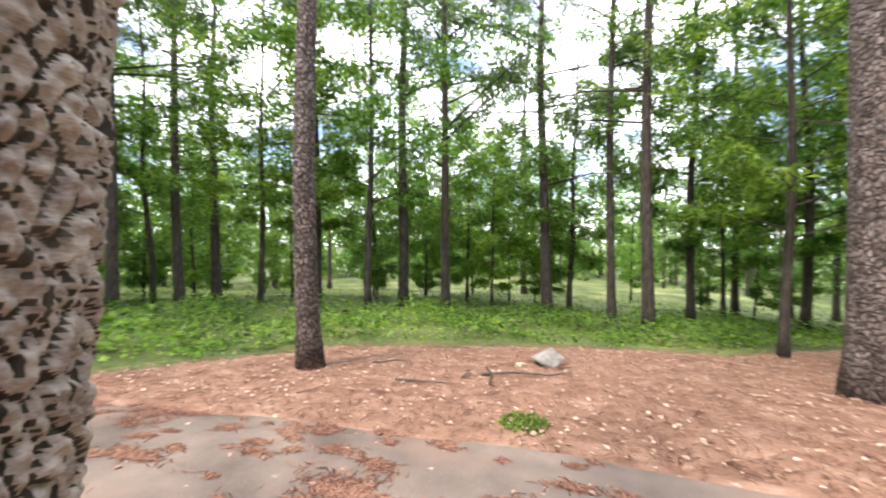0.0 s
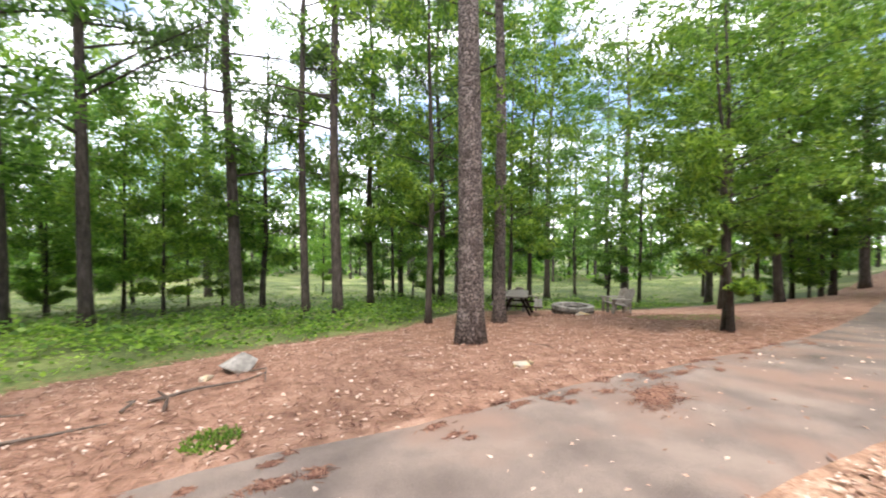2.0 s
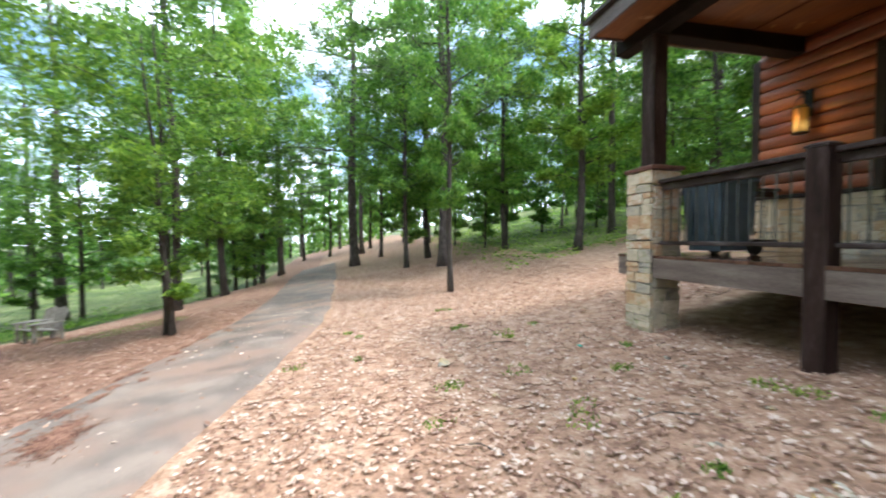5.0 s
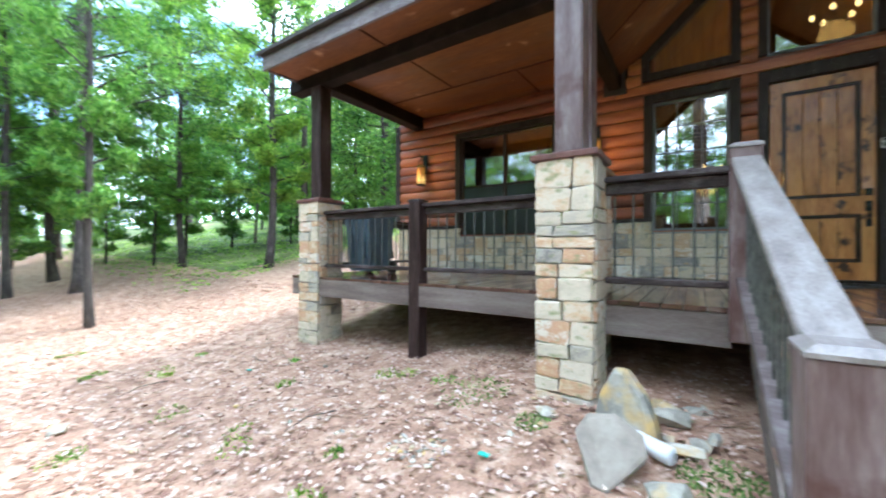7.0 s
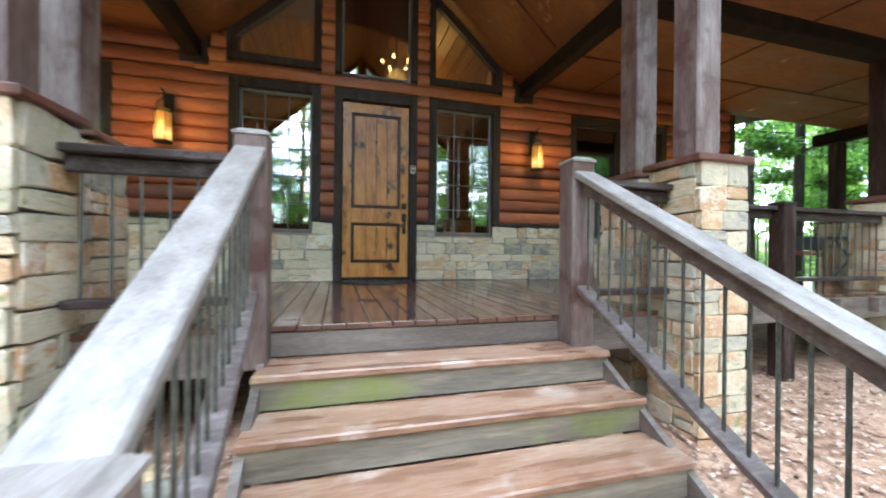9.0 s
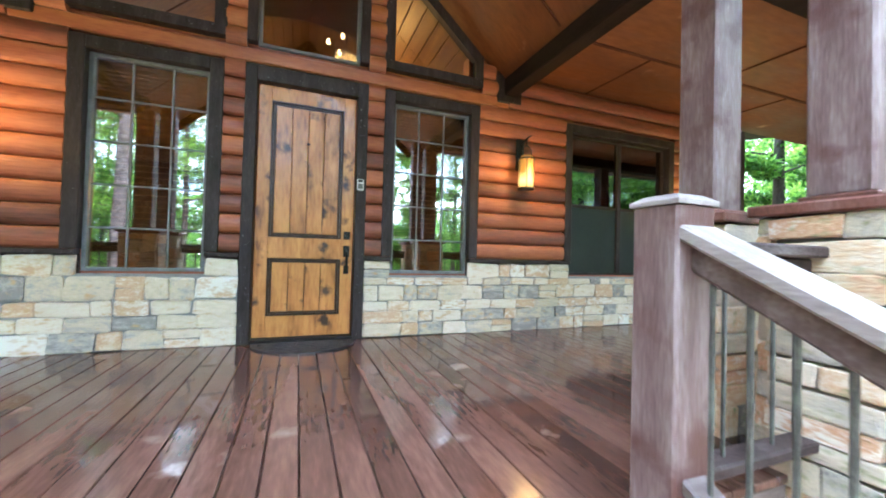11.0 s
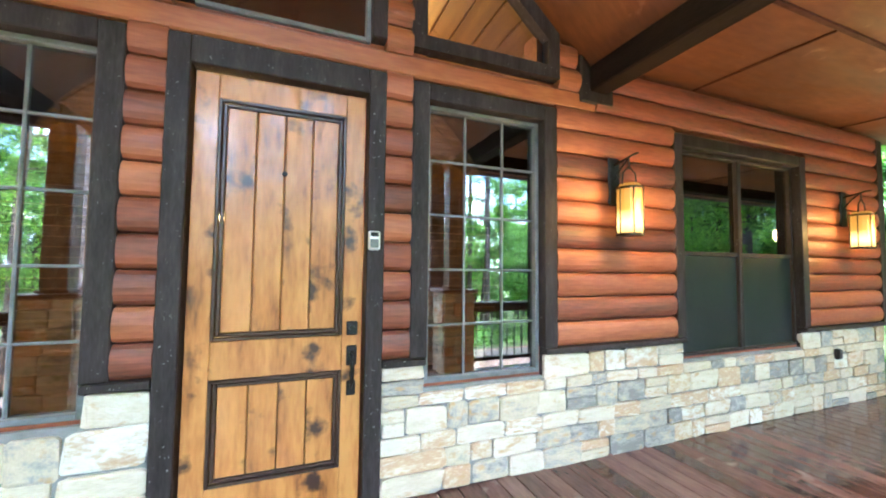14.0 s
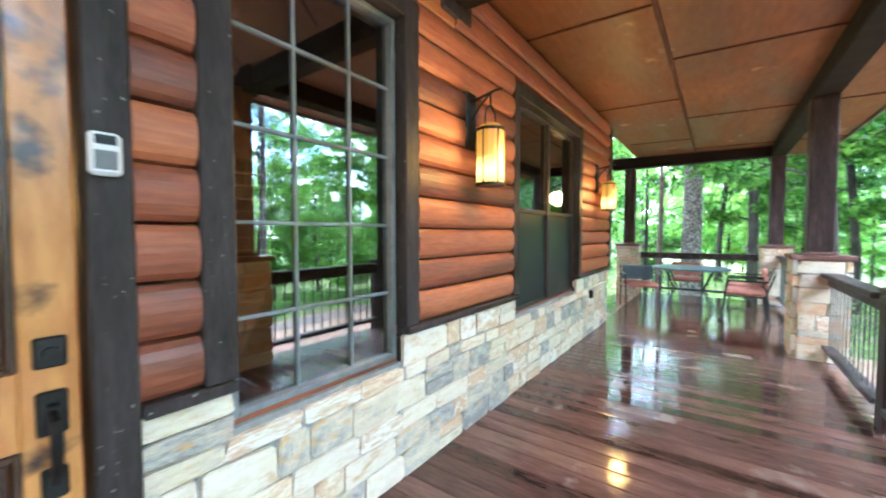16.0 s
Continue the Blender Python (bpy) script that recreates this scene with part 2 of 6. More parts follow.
M_SCREEN = mat("insect_screen", ramp3((0.006, 0.008, 0.0075), (0.011, 0.014, 0.013), (0.018, 0.022, 0.02)), scale=3, rough=0.35, bump=0.1)
M_MUNTIN = mat("grey_muntin", ramp3((0.10, 0.105, 0.10), (0.15, 0.155, 0.15), (0.2, 0.205, 0.2)), scale=8, rough=0.5, bump=0.1)
M_PINEBOARD = mat("interior_pine_boards", ramp3((0.18, 0.08, 0.004), (0.30, 0.145, 0.009), (0.42, 0.22, 0.016)), scale=2, stretch=(6, 0.5, 6), rough=0.4, bump=0.2)
M_SHADE = glow("lantern_shade", (1.0, 0.42, 0.05), .28)


def shade_falloff():
    """The lamp inside the amber glass shows as a bright heart low in the shade."""
    nt = M_SHADE.node_tree
    b = nt.nodes["Principled BSDF"]
    tc = nt.nodes.new("ShaderNodeTexCoord")
    sp = nt.nodes.new("ShaderNodeSeparateXYZ")
    nt.links.new(tc.outputs["Object"], sp.inputs[0])
    r = nt.nodes.new("ShaderNodeValToRGB")
    mr = nt.nodes.new("ShaderNodeMapRange")
    mr.inputs["From Min"].default_value, mr.inputs["From Max"].default_value = 2.83, 3.23
    nt.links.new(sp.outputs["Z"], mr.inputs["Value"])
    el = r.color_ramp.elements
    for _ in range(2):
        el.new(0.5)
    for e, (p, c) in zip(el, ((0.0, (.045, .018, .0015)), (.25, (.22, .125, .03)), (.5, (.05, .022, .0025)), (1.0, (.026, .0105, .001)))):
        e.position, e.color = p, (*c, 1)
    nt.links.new(mr.outputs[0], r.inputs["Fac"])
    nt.links.new(r.outputs["Color"], b.inputs["Emission Color"])
    b.inputs["Emission Strength"].default_value = 1.0
    b.inputs["Base Color"].default_value = (.09, .035, .006, 1)


shade_falloff()
M_BULB = glow("bulb_glow", (1.0, 0.6, 0.2), 2.0)
M_CAPSTONE = mat("reddish_cap_board", ramp3((0.05, 0.02, 0.015), (0.12, 0.045, 0.032), (0.19, 0.10, 0.08)), scale=3, stretch=(3, 3, 1), rough=0.4, bump=0.3)
M_LEAFLITTER_G = mat("leaf_litter_soil", [(0.30, (0.15, 0.082, 0.05)), (0.42, (0.27, 0.155, 0.10)), (0.52, (0.38, 0.225, 0.145)), (0.63, (0.50, 0.35, 0.25)), (0.8, (0.60, 0.47, 0.36))],
                     scale=6, rough=0.9, bump=0.9, fine=38, bump_d=0.03, detail=9)
M_STRAWSOIL = mat("pine_straw_soil", [(0.30, (0.13, 0.065, 0.042)), (0.44, (0.25, 0.135, 0.088)), (0.56, (0.33, 0.19, 0.13)), (0.72, (0.44, 0.29, 0.21))],
                  scale=4, rough=0.9, bump=0.9, fine=45, bump_d=0.03, detail=9)
M_GREENSOIL = mat("mossy_meadow_soil", [(0.3, (0.03, 0.045, 0.018)), (0.45, (0.08, 0.11, 0.03)), (0.56, (0.17, 0.20, 0.06)), (0.66, (0.36, 0.31, 0.19))],
                  scale=.35, rough=0.95, bump=0.6, fine=16, bump_d=0.04, detail=9)
M_ASPHALT = mat("worn_asphalt", ramp3((0.105, 0.080, 0.066), (0.178, 0.139, 0.116), (0.27, 0.21, 0.17), 0.38, 0.62), scale=1.6, rough=0.7, rough2=0.88, bump=0.5, fine=160,
                spot=(0.9, 0.50, 0.66, (0.25, 0.165, 0.125)))
M_LEAF = mat("dry_oak_leaf", ramp3((0.20, 0.10, 0.065), (0.42, 0.26, 0.18), (0.62, 0.48, 0.39), 0.2, 0.8), scale=3, rough=0.8, bump=0.1, fine=30, rand="island", rand_amt=0.7)
M_NEEDLE = mat("pine_straw", ramp3((0.075, 0.028, 0.017), (0.175, 0.078, 0.047), (0.31, 0.165, 0.11), 0.2, 0.8), scale=3, rough=0.85, bump=0.1, rand="island", rand_amt=0.7)


def plated_bark(name, dark, mid, light, size=1.0):
    """Scaly bark: small upright plates parted by dark cracks."""
    m = mat(name, [(0.30, dark), (0.45, mid), (0.64, light)], scale=7, rough=0.9, bump=0, fine=60)
    nt = m.node_tree
    b = nt.nodes["Principled BSDF"]
    col = b.inputs["Base Color"].links[0].from_socket
    tc = nt.nodes.new("ShaderNodeTexCoord")
    nz = nt.nodes.new("ShaderNodeTexNoise")
    nz.inputs["Scale"].default_value = 9
    av = nt.nodes.new("ShaderNodeVectorMath")
    av.operation = "MULTIPLY_ADD"
    av.inputs[1].default_value = (.09, .09, .09)
    nt.links.new(tc.outputs["Object"], nz.inputs["Vector"])
    nt.links.new(nz.outputs["Color"], av.inputs[0])
    nt.links.new(tc.outputs["Object"], av.inputs[2])
    mp = nt.nodes.new("ShaderNodeMapping")
    mp.inputs["Scale"].default_value = (24 / size, 24 / size, 13 / size)
    nt.links.new(av.outputs[0], mp.inputs["Vector"])
    vo = nt.nodes.new("ShaderNodeTexVoronoi")
    vo.feature = "DISTANCE_TO_EDGE"
    vo.inputs["Scale"].default_value = 1.0
    nt.links.new(mp.outputs[0], vo.inputs["Vector"])
    mr = nt.nodes.new("ShaderNodeMapRange")
    mr.inputs["From Max"].default_value = 0.20
    nt.links.new(vo.outputs["Distance"], mr.inputs["Value"])
    mx = nt.nodes.new("ShaderNodeMix")
    mx.data_type = "RGBA"
    mx.inputs["A"].default_value = (*[c * .35 for c in dark], 1)
    nt.links.new(mr.outputs[0], mx.inputs["Factor"])
    nt.links.new(col, mx.inputs["B"])
    nt.links.new(mx.outputs["Result"], b.inputs["Base Color"])
    bp = nt.nodes.new("ShaderNodeBump")
    bp.inputs["Strength"].default_value, bp.inputs["Distance"].default_value = 1.0, 0.03
    nt.links.new(mr.outputs[0], bp.inputs["Height"])
    nt.links.new(bp.outputs["Normal"], b.inputs["Normal"])
    return m


M_BARK = plated_bark("pine_bark", (0.09, 0.068, 0.06), (0.19, 0.148, 0.132), (0.34, 0.285, 0.265))
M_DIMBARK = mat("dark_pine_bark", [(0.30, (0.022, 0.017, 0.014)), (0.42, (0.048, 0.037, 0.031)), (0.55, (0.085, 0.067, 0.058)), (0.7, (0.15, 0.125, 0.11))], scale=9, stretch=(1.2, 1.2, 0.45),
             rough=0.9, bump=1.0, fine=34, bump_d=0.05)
M_PALEBARK = plated_bark("pale_bark", (0.20, 0.17, 0.15), (0.34, 0.30, 0.27), (0.50, 0.46, 0.42), 1.5)
M_PLATE = mat("pine_bark_plate", [(0.30, (0.15, 0.115, 0.10)), (0.44, (0.29, 0.23, 0.205)), (0.56, (0.41, 0.355, 0.32)), (0.70, (0.58, 0.53, 0.49))], scale=14, stretch=(1, 1, 2.2),
              rough=0.9, bump=0.8, fine=90, bump_d=0.006, spot=(9, 0.66, 0.72, (0.38, 0.44, 0.38)))
# dark bark colour, which also paints the shade in the old pine's cracks
M_DKBARK = mat("dark_hardwood_bark_and_crack_shade", ramp3((0.022, 0.018, 0.014), (0.05, 0.04, 0.032), (0.11, 0.095, 0.08)), scale=8, stretch=(1, 1, 0.4), rough=0.95, bump=1.0, fine=30, bump_d=0.04)
M_GREEN = mat("broadleaf_green", ramp3((0.05, 0.13, 0.02), (0.12, 0.26, 0.035), (0.24, 0.42, 0.06), 0.1, 0.9), scale=0.5, rough=0.45, bump=0, fine=3, rand="island",
              rand_amt=0.9, translucent=0.55, hue=.6)
M_LIME = mat("sunlit_leaf_green", ramp3((0.09, 0.21, 0.03), (0.19, 0.37, 0.05), (0.34, 0.54, 0.09), 0.1, 0.9), scale=0.5, rough=0.45, bump=0, fine=3, rand="island",
             rand_amt=0.9, translucent=0.58, hue=.5)
M_PINEGREEN = mat("pine_needle_green", ramp3((0.05, 0.10, 0.03), (0.10, 0.18, 0.05), (0.17, 0.26, 0.075), 0.1, 0.9), scale=0.5, rough=0.6, bump=0, fine=3, rand="island",
                  rand_amt=0.8, translucent=0.4)
M_GRASS = mat("meadow_green", ramp3((0.07, 0.14, 0.03), (0.15, 0.25, 0.05), (0.27, 0.34, 0.10), 0.2, 0.8), scale=0.6, rough=0.8, bump=0.3, rand="island", rand_amt=0.5)
M_ROCK = mat("pale_lichen_rock", ramp3((0.18, 0.165, 0.135), (0.38, 0.345, 0.28), (0.58, 0.53, 0.43)), scale=3.5, rough=0.85, bump=0.8, fine=20, rand="object", rand_amt=0.3, bump_d=0.03,
             spot=(4, 0.50, 0.64, (0.50, 0.33, 0.12)))
M_GREYROCK = mat("grey_field_rock", ramp3((0.10, 0.098, 0.09), (0.22, 0.21, 0.19), (0.42, 0.40, 0.36)), scale=4, rough=0.9, bump=0.8, fine=20, bump_d=0.03)
M_TANROCK = mat("tan_flat_rock", ramp3((0.16, 0.13, 0.10), (0.25, 0.205, 0.16), (0.34, 0.29, 0.23)), scale=3.5, rough=0.85, bump=0.6, fine=20, bump_d=0.02)
M_TEAL = mat("teal_plastic", ramp3((0.02, 0.26, 0.19), (0.04, 0.36, 0.27), (0.08, 0.45, 0.34)), scale=20, rough=0.4, bump=0.3)
M_BIN = mat("blue_grey_plastic", ramp3((0.05, 0.075, 0.09), (0.075, 0.105, 0.13), (0.10, 0.14, 0.17)), scale=4, rough=0.45, bump=0.1)
M_RUBBER = mat("black_rubber_mat", ramp3((0.01, 0.01, 0.011), (0.03, 0.03, 0.033), (0.09, 0.09, 0.1)), scale=14, rough=0.35, bump=0.6, bump_d=0.02)
M_PICNIC = mat("grey_picnic_wood", ramp3((0.09, 0.08, 0.07), (0.19, 0.17, 0.15), (0.3, 0.28, 0.25)), scale=4, stretch=(0.5, 3, 3), rough=0.75, bump=0.3)
M_CUSHION = mat("faded_red_cushion", ramp3((0.25, 0.075, 0.05), (0.36, 0.13, 0.09), (0.47, 0.22, 0.17)), scale=5, rough=0.9, bump=0.3)
M_BRANCH = mat("dead_stick", ramp3((0.05, 0.035, 0.028), (0.11, 0.085, 0.07), (0.22, 0.18, 0.15)), scale=9, rough=0.9, bump=0.6)
M_WHITE = mat("white_plastic", ramp3((0.6, 0.6, 0.6), (0.7, 0.7, 0.69), (0.78, 0.78, 0.77)), scale=6, rough=0.4, bump=0.1)
M_SHINGLE = mat("dark_shingle", ramp3((0.02, 0.018, 0.016), (0.045, 0.04, 0.035), (0.08, 0.07, 0.06)), scale=8, rough=0.9, bump=0.6)
M_BLIND = mat("blind_slat_wood", ramp3((0.12, 0.055, 0.02), (0.22, 0.105, 0.035), (0.33, 0.16, 0.06)), scale=3, stretch=(0.5, 4, 4), rough=0.45, bump=0.1)
# wood inside the rooms, its colour darkened to carry the gloom behind the glass
M_DARKROOM = mat("interior_wood_room_shade", ramp3((0.03, 0.016, 0.01), (0.06, 0.032, 0.018), (0.1, 0.055, 0.03)), scale=3, rough=0.5, bump=0.1)


# ---- mesh helpers ----
class Geo:
    """Vertices and faces gathered by hand."""

    def __init__(self):
        self.v, self.f = [], []

    def add(self, vs, fs):
        o = len(self.v)
        self.v += vs
        self.f += [tuple(i + o for i in f) for f in fs]

    def box(self, x0, x1, y0, y1, z0, z1, c=0.006, m=None):
        """A box with chamfered edges."""
        c = min(c, (x1 - x0) * 0.4, (y1 - y0) * 0.4, (z1 - z0) * 0.4)
        vs, idx = [], {}
        for sx in (0, 1):
            for sy in (0, 1):
                for sz in (0, 1):
                    p = [(x0, x1)[sx], (y0, y1)[sy], (z0, z1)[sz]]
                    d = [c if not sx else -c, c if not sy else -c, c if not sz else -c]
                    for a in range(3):
                        q = [p[i] + (0 if i == a else d[i]) for i in range(3)]
                        idx[sx, sy, sz, a] = len(vs)
                        vs.append(Vector(q))
        fs = []

        def quad(a, b, cc, d, n):
            pa, pb, pc = vs[a], vs[b], vs[cc]
            fs.append((a, b, cc, d) if (pb - pa).cross(pc - pb).dot(n) > 0 else (d, cc, b, a))

        for a in range(3):
            b, cc = (a + 1) % 3, (a + 2) % 3
            for s in (0, 1):
                ks = []
                for u, w in ((0, 0), (1, 0), (1, 1), (0, 1)):
                    k = [0, 0, 0]
                    k[a], k[b], k[cc] = s, u, w
                    ks.append(idx[k[0], k[1], k[2], a])
                n = Vector([(1 if s else -1) if i == a else 0 for i in range(3)])
                quad(*ks, n)
            for u in (0, 1):
                for w in (0, 1):
                    k0, k1 = [0, 0, 0], [0, 0, 0]
                    k0[b] = k1[b] = u
                    k0[cc] = k1[cc] = w
                    k0[a], k1[a] = 0, 1
                    n = Vector([0 if i == a else ((1 if u else -1) if i == b else (1 if w else -1)) for i in range(3)])
                    quad(idx[(*k0, b)], idx[(*k1, b)], idx[(*k1, cc)], idx[(*k0, cc)], n)
        for sx in (0, 1):
            for sy in (0, 1):
                for sz in (0, 1):
                    t = [idx[sx, sy, sz, a] for a in range(3)]
                    n = Vector((1 if sx else -1, 1 if sy else -1, 1 if sz else -1))
                    pa, pb, pc = (vs[i] for i in t)
                    fs.append(tuple(t) if (pb - pa).cross(pc - pb).dot(n) > 0 else tuple(reversed(t)))
        self.add([tuple(m @ v) if m else tuple(v) for v in vs], fs)
        return self

    def tube(self, pts, radii, n=8, caps=True):
        """A tube through points with a radius at each."""
        rings, prev = [], None
        pts = [Vector(p) for p in pts]
        for i, p in enumerate(pts):
            d = (pts[min(i + 1, len(pts) - 1)] - pts[max(i - 1, 0)]).normalized()
            u = d.orthogonal().normalized() if prev is None else (prev - d * prev.dot(d)).normalized()
            prev = u
            w = d.cross(u)
            rings.append([tuple(p + radii[i] * (math.cos(2 * math.pi * k / n) * u + math.sin(2 * math.pi * k / n) * w)) for k in range(n)])
        vs = [v for r in rings for v in r]
        fs = [(i * n + k, i * n + (k + 1) % n, (i + 1) * n + (k + 1) % n, (i + 1) * n + k) for i in range(len(pts) - 1) for k in range(n)]
        if caps:
            fs += [tuple(range(n))[::-1], tuple(range((len(pts) - 1) * n, len(pts) * n))]
        self.add(vs, fs)
        return self

    def prism(self, prof, axis, a, b):
        """Extrudes a closed outline along an axis (0 x, 1 y, 2 z) from a to b."""
        n = len(prof)

        def place(u, w, t):
            return {0: (t, u, w), 1: (u, t, w), 2: (u, w, t)}[axis]

        vs = [place(u, w, a) for u, w in prof] + [place(u, w, b) for u, w in prof]
        fs = [(i, (i + 1) % n, n + (i + 1) % n, n + i) for i in range(n)] + [tuple(range(n))[::-1], tuple(range(n, 2 * n))]
        self.add(vs, fs)
        return self

    def mesh(self, name, material, smooth=False, fix=False):
        me = bpy.data.meshes.new(name)
        me.from_pydata(self.v, [], self.f)
        if fix:
            bm = bmesh.new()
            bm.from_mesh(me)
            bmesh.ops.recalc_face_normals(bm, faces=bm.faces)
            bm.to_mesh(me)
            bm.free()
        me.materials.append(material)
        if smooth:
            me.shade_smooth()
        return me


def part(name, geo, material, parent=None, label="", kind="", smooth=False, fix=False):
    """One mesh object, in world coordinates, under a thing or a part."""
    me = geo if isinstance(geo, bpy.types.Mesh) else geo.mesh(name, material, smooth, fix)
    ob = new(name, me)
    if parent is not None:
        ob.parent = parent
        base, p = Vector((0, 0, 0)), parent
        while p is not None:
            base += p.location
            p = p.parent
        ob.location = -base
    return tagged(ob, label=label, kind=kind)


def thing(name, loc, label, category, group="", kind=""):
    return tagged(new(name, None), label=label, category=category, group=group, kind=kind) if not loc else place(new(name, None), loc, label, category, group, kind)


def place(ob, loc, label, category, group, kind):
    ob.location = loc
    return tagged(ob, label=label, category=category, group=group, kind=kind)


def setting(name, geo, material, smooth=False, fix=False, kind="structure", label=""):
    ob = part(name, geo, material, None, smooth=smooth, fix=fix, kind=kind, label=label)
    return ob


# ---- the lie of the land ----
LAND = [(0, -.8, -.1), (-.3, -2, .05), (4, .9, -.2), (4, 2.5, -.37), (4.7, 4.5, -.62), (6.4, -1.07, -.13), (4.9, -2.5, -.12), (3.5, -1.9, -.08), (10.8, 2.7, -.7),
        (5, -5.2, .3), (2.9, -5.4, .3), (.7, -4.3, .5), (-1.3, -3.0, .12), (-3.2, -4.3, .33), (-7, -5, .2), (2, -9, .8), (-6, -9, .5), (10, -3.9, -.1), (10, -9, .8),
        (20, -12, 1.6), (20, -2, -.2), (12, 12, -1.85), (14, 8.7, -1.7), (5, 20, -2.0), (-5, 10, -.9), (-8, 0, -.1), (0, 6, -.65), (30, 10, -3), (40, 25, -3.5),
        (-20, 15, -1.5), (-20, -5, .5), (-20, -20, 2), (0, -25, 2.5), (25, -25, 4.5), (22, 1, -.5), (35, 2, -.6), (30, -4, .3), (30, 20, -3.4)]
_P = np.array(LAND, float)


def _tps(r):
    return np.where(r > 1e-9, r * r * np.log(np.maximum(r, 1e-9)), 0.0)


def _solve():
    n = len(_P)
    k = _tps(np.linalg.norm(_P[:, None, :2] - _P[None, :, :2], axis=2)) + np.eye(n) * 1.5
    q = np.hstack([np.ones((n, 1)), _P[:, :2]])
    a = np.block([[k, q], [q.T, np.zeros((3, 3))]])
    return np.linalg.solve(a, np.concatenate([_P[:, 2], np.zeros(3)]))


_W = _solve()


def ground_z(x, y):
    """Height of the ground at arrays or numbers x, y."""
    x, y = np.atleast_1d(np.asarray(x, float)), np.atleast_1d(np.asarray(y, float))
    cx, cy = np.clip(x, -22, 42), np.clip(y, -26, 28)
    r = np.sqrt((cx[:, None] - _P[None, :, 0]) ** 2 + (cy[:, None] - _P[None, :, 1]) ** 2)
    z = _tps(r) @ _W[:len(_P)] + _W[-3] + _W[-2] * cx + _W[-1] * cy
    bump = 0.03 * np.sin(x * 0.9 + 1.3 * np.sin(y * 0.7)) * np.cos(y * 1.1) * (np.hypot(x, y) > 3)
    return z + bump


def G(x, y):
    return float(ground_z(x, y)[0])

# ROAD
ROAD_N = [(-12, 1.3), (-3.5, 2.15), (-1.4, 2.3), (.4, 2.2), (2.45, 1.9), (4.3, 1.64), (6.5, 1.4), (10, 1.35), (20, 1.75), (32, 2.6)]
ROAD_S = [(-12, .6), (-4, .3), (0, 0), (2.45, -.16), (3.54, -.27), (5.45, -.58), (8.5, -1), (20, -.75), (32, -.2)]


def veg_edge(x):
    return np.interp(x, [-10, -4.2, -2.9, -2.4, -.8, 1.7, 4.5, 9, 14, 22, 40], [1.9, 2.7, 4.4, 5.2, 5.9, 6.5, 6.95, 10.5, 10.0, 5.5, 4.5])


def line_y(line, x):
    return float(np.interp(x, [p[0] for p in line], [p[1] for p in line]))


def build_ground():
    xs = np.concatenate([np.linspace(-400, -30, 12)[:-1], np.linspace(-30, -8, 30)[:-1], np.arange(-8, 16, 0.16), np.linspace(16, 50, 60), np.linspace(60, 400, 12)])
    ys = np.concatenate([np.linspace(-400, -30, 12)[:-1], np.linspace(-30, -8, 26)[:-1], np.arange(-8, 12, 0.16), np.linspace(12, 40, 50), np.linspace(50, 400, 12)])
    X, Y = np.meshgrid(xs, ys)
    Z = ground_z(X.ravel(), Y.ravel()).reshape(X.shape)
    nx = len(xs)
    ge = Geo()
    ge.v = [(float(a), float(b), float(c)) for a, b, c in zip(X.ravel(), Y.ravel(), Z.ravel())]
    ge.f = [(j * nx + i, j * nx + i + 1, (j + 1) * nx + i + 1, (j + 1) * nx + i) for j in range(len(ys) - 1) for i in range(nx - 1)]
    gr = setting("ground", ge, M_LEAFLITTER_G, smooth=True)
    gr.data.materials.append(M_STRAWSOIL)
    gr.data.materials.append(M_GREENSOIL)
    cx, cy = (X[:-1, :-1] + X[1:, 1:]).ravel() / 2, (Y[:-1, :-1] + Y[1:, 1:]).ravel() / 2
    mid = (np.interp(cx, [p[0] for p in ROAD_S], [p[1] for p in ROAD_S]) + np.interp(cx, [p[0] for p in ROAD_N], [p[1] for p in ROAD_N])) / 2
    slot = np.where(cy > veg_edge(cx), 2, np.where((cy > mid) | ((cx > -3) & (cx < 2) & (cy > -3) & (cy > -9)), np.where(cy > mid, 1, 0), 0))
    slot = np.where(((cy < -9) & (cx > 14)) | (cx < -11.6), 2, slot)
    gr.data.polygons.foreach_set("material_index", slot.astype(np.int32))
    ge = Geo()
    n, k = 170, 12
    for i in range(n + 1):
        x = -12 + 42 * i / n
        a = line_y(ROAD_S, x) + 0.05 * noise.noise(Vector((x * 2.1, 3, 0))) + 0.1 * noise.noise(Vector((x * .5, 7, 0)))
        b = line_y(ROAD_N, x) + 0.05 * noise.noise(Vector((x * 2.3, 9, 0))) + 0.1 * noise.noise(Vector((x * .6, 1, 0)))
        for j in range(k + 1):
            y = a + (b - a) * j / k
            ge.v.append((x, y, G(x, y) + (0.035 if 0 < j < k else -0.05)))
    ge.f = [(i * (k + 1) + j, (i + 1) * (k + 1) + j, (i + 1) * (k + 1) + j + 1, i * (k + 1) + j + 1) for i in range(n) for j in range(k)]
    setting("road", ge, M_ASPHALT, smooth=True)


build_ground()

# ---- cabin ----
WALL, DECK, CX = -7.70, 1.20, -1.25   # face of the wall, top of the deck, axis of the gable
WX0, WX1 = -7.62, 5.12
PITCH = 0.92


def soffit_z(y):
    return 4.215 - 0.025 * (y - WALL)


def half_log(x0, x1, z, r=0.089, d=0.066, y=WALL):
    g = Geo()
    prof = [(y - 0.02, z - r)] + [(y + d * math.sin(math.pi * i / 8) ** 0.62, z - r * math.cos(math.pi * i / 8)) for i in range(9)] + [(y - 0.02, z + r)]
    return g.prism(prof[::-1], 0, x0, x1)


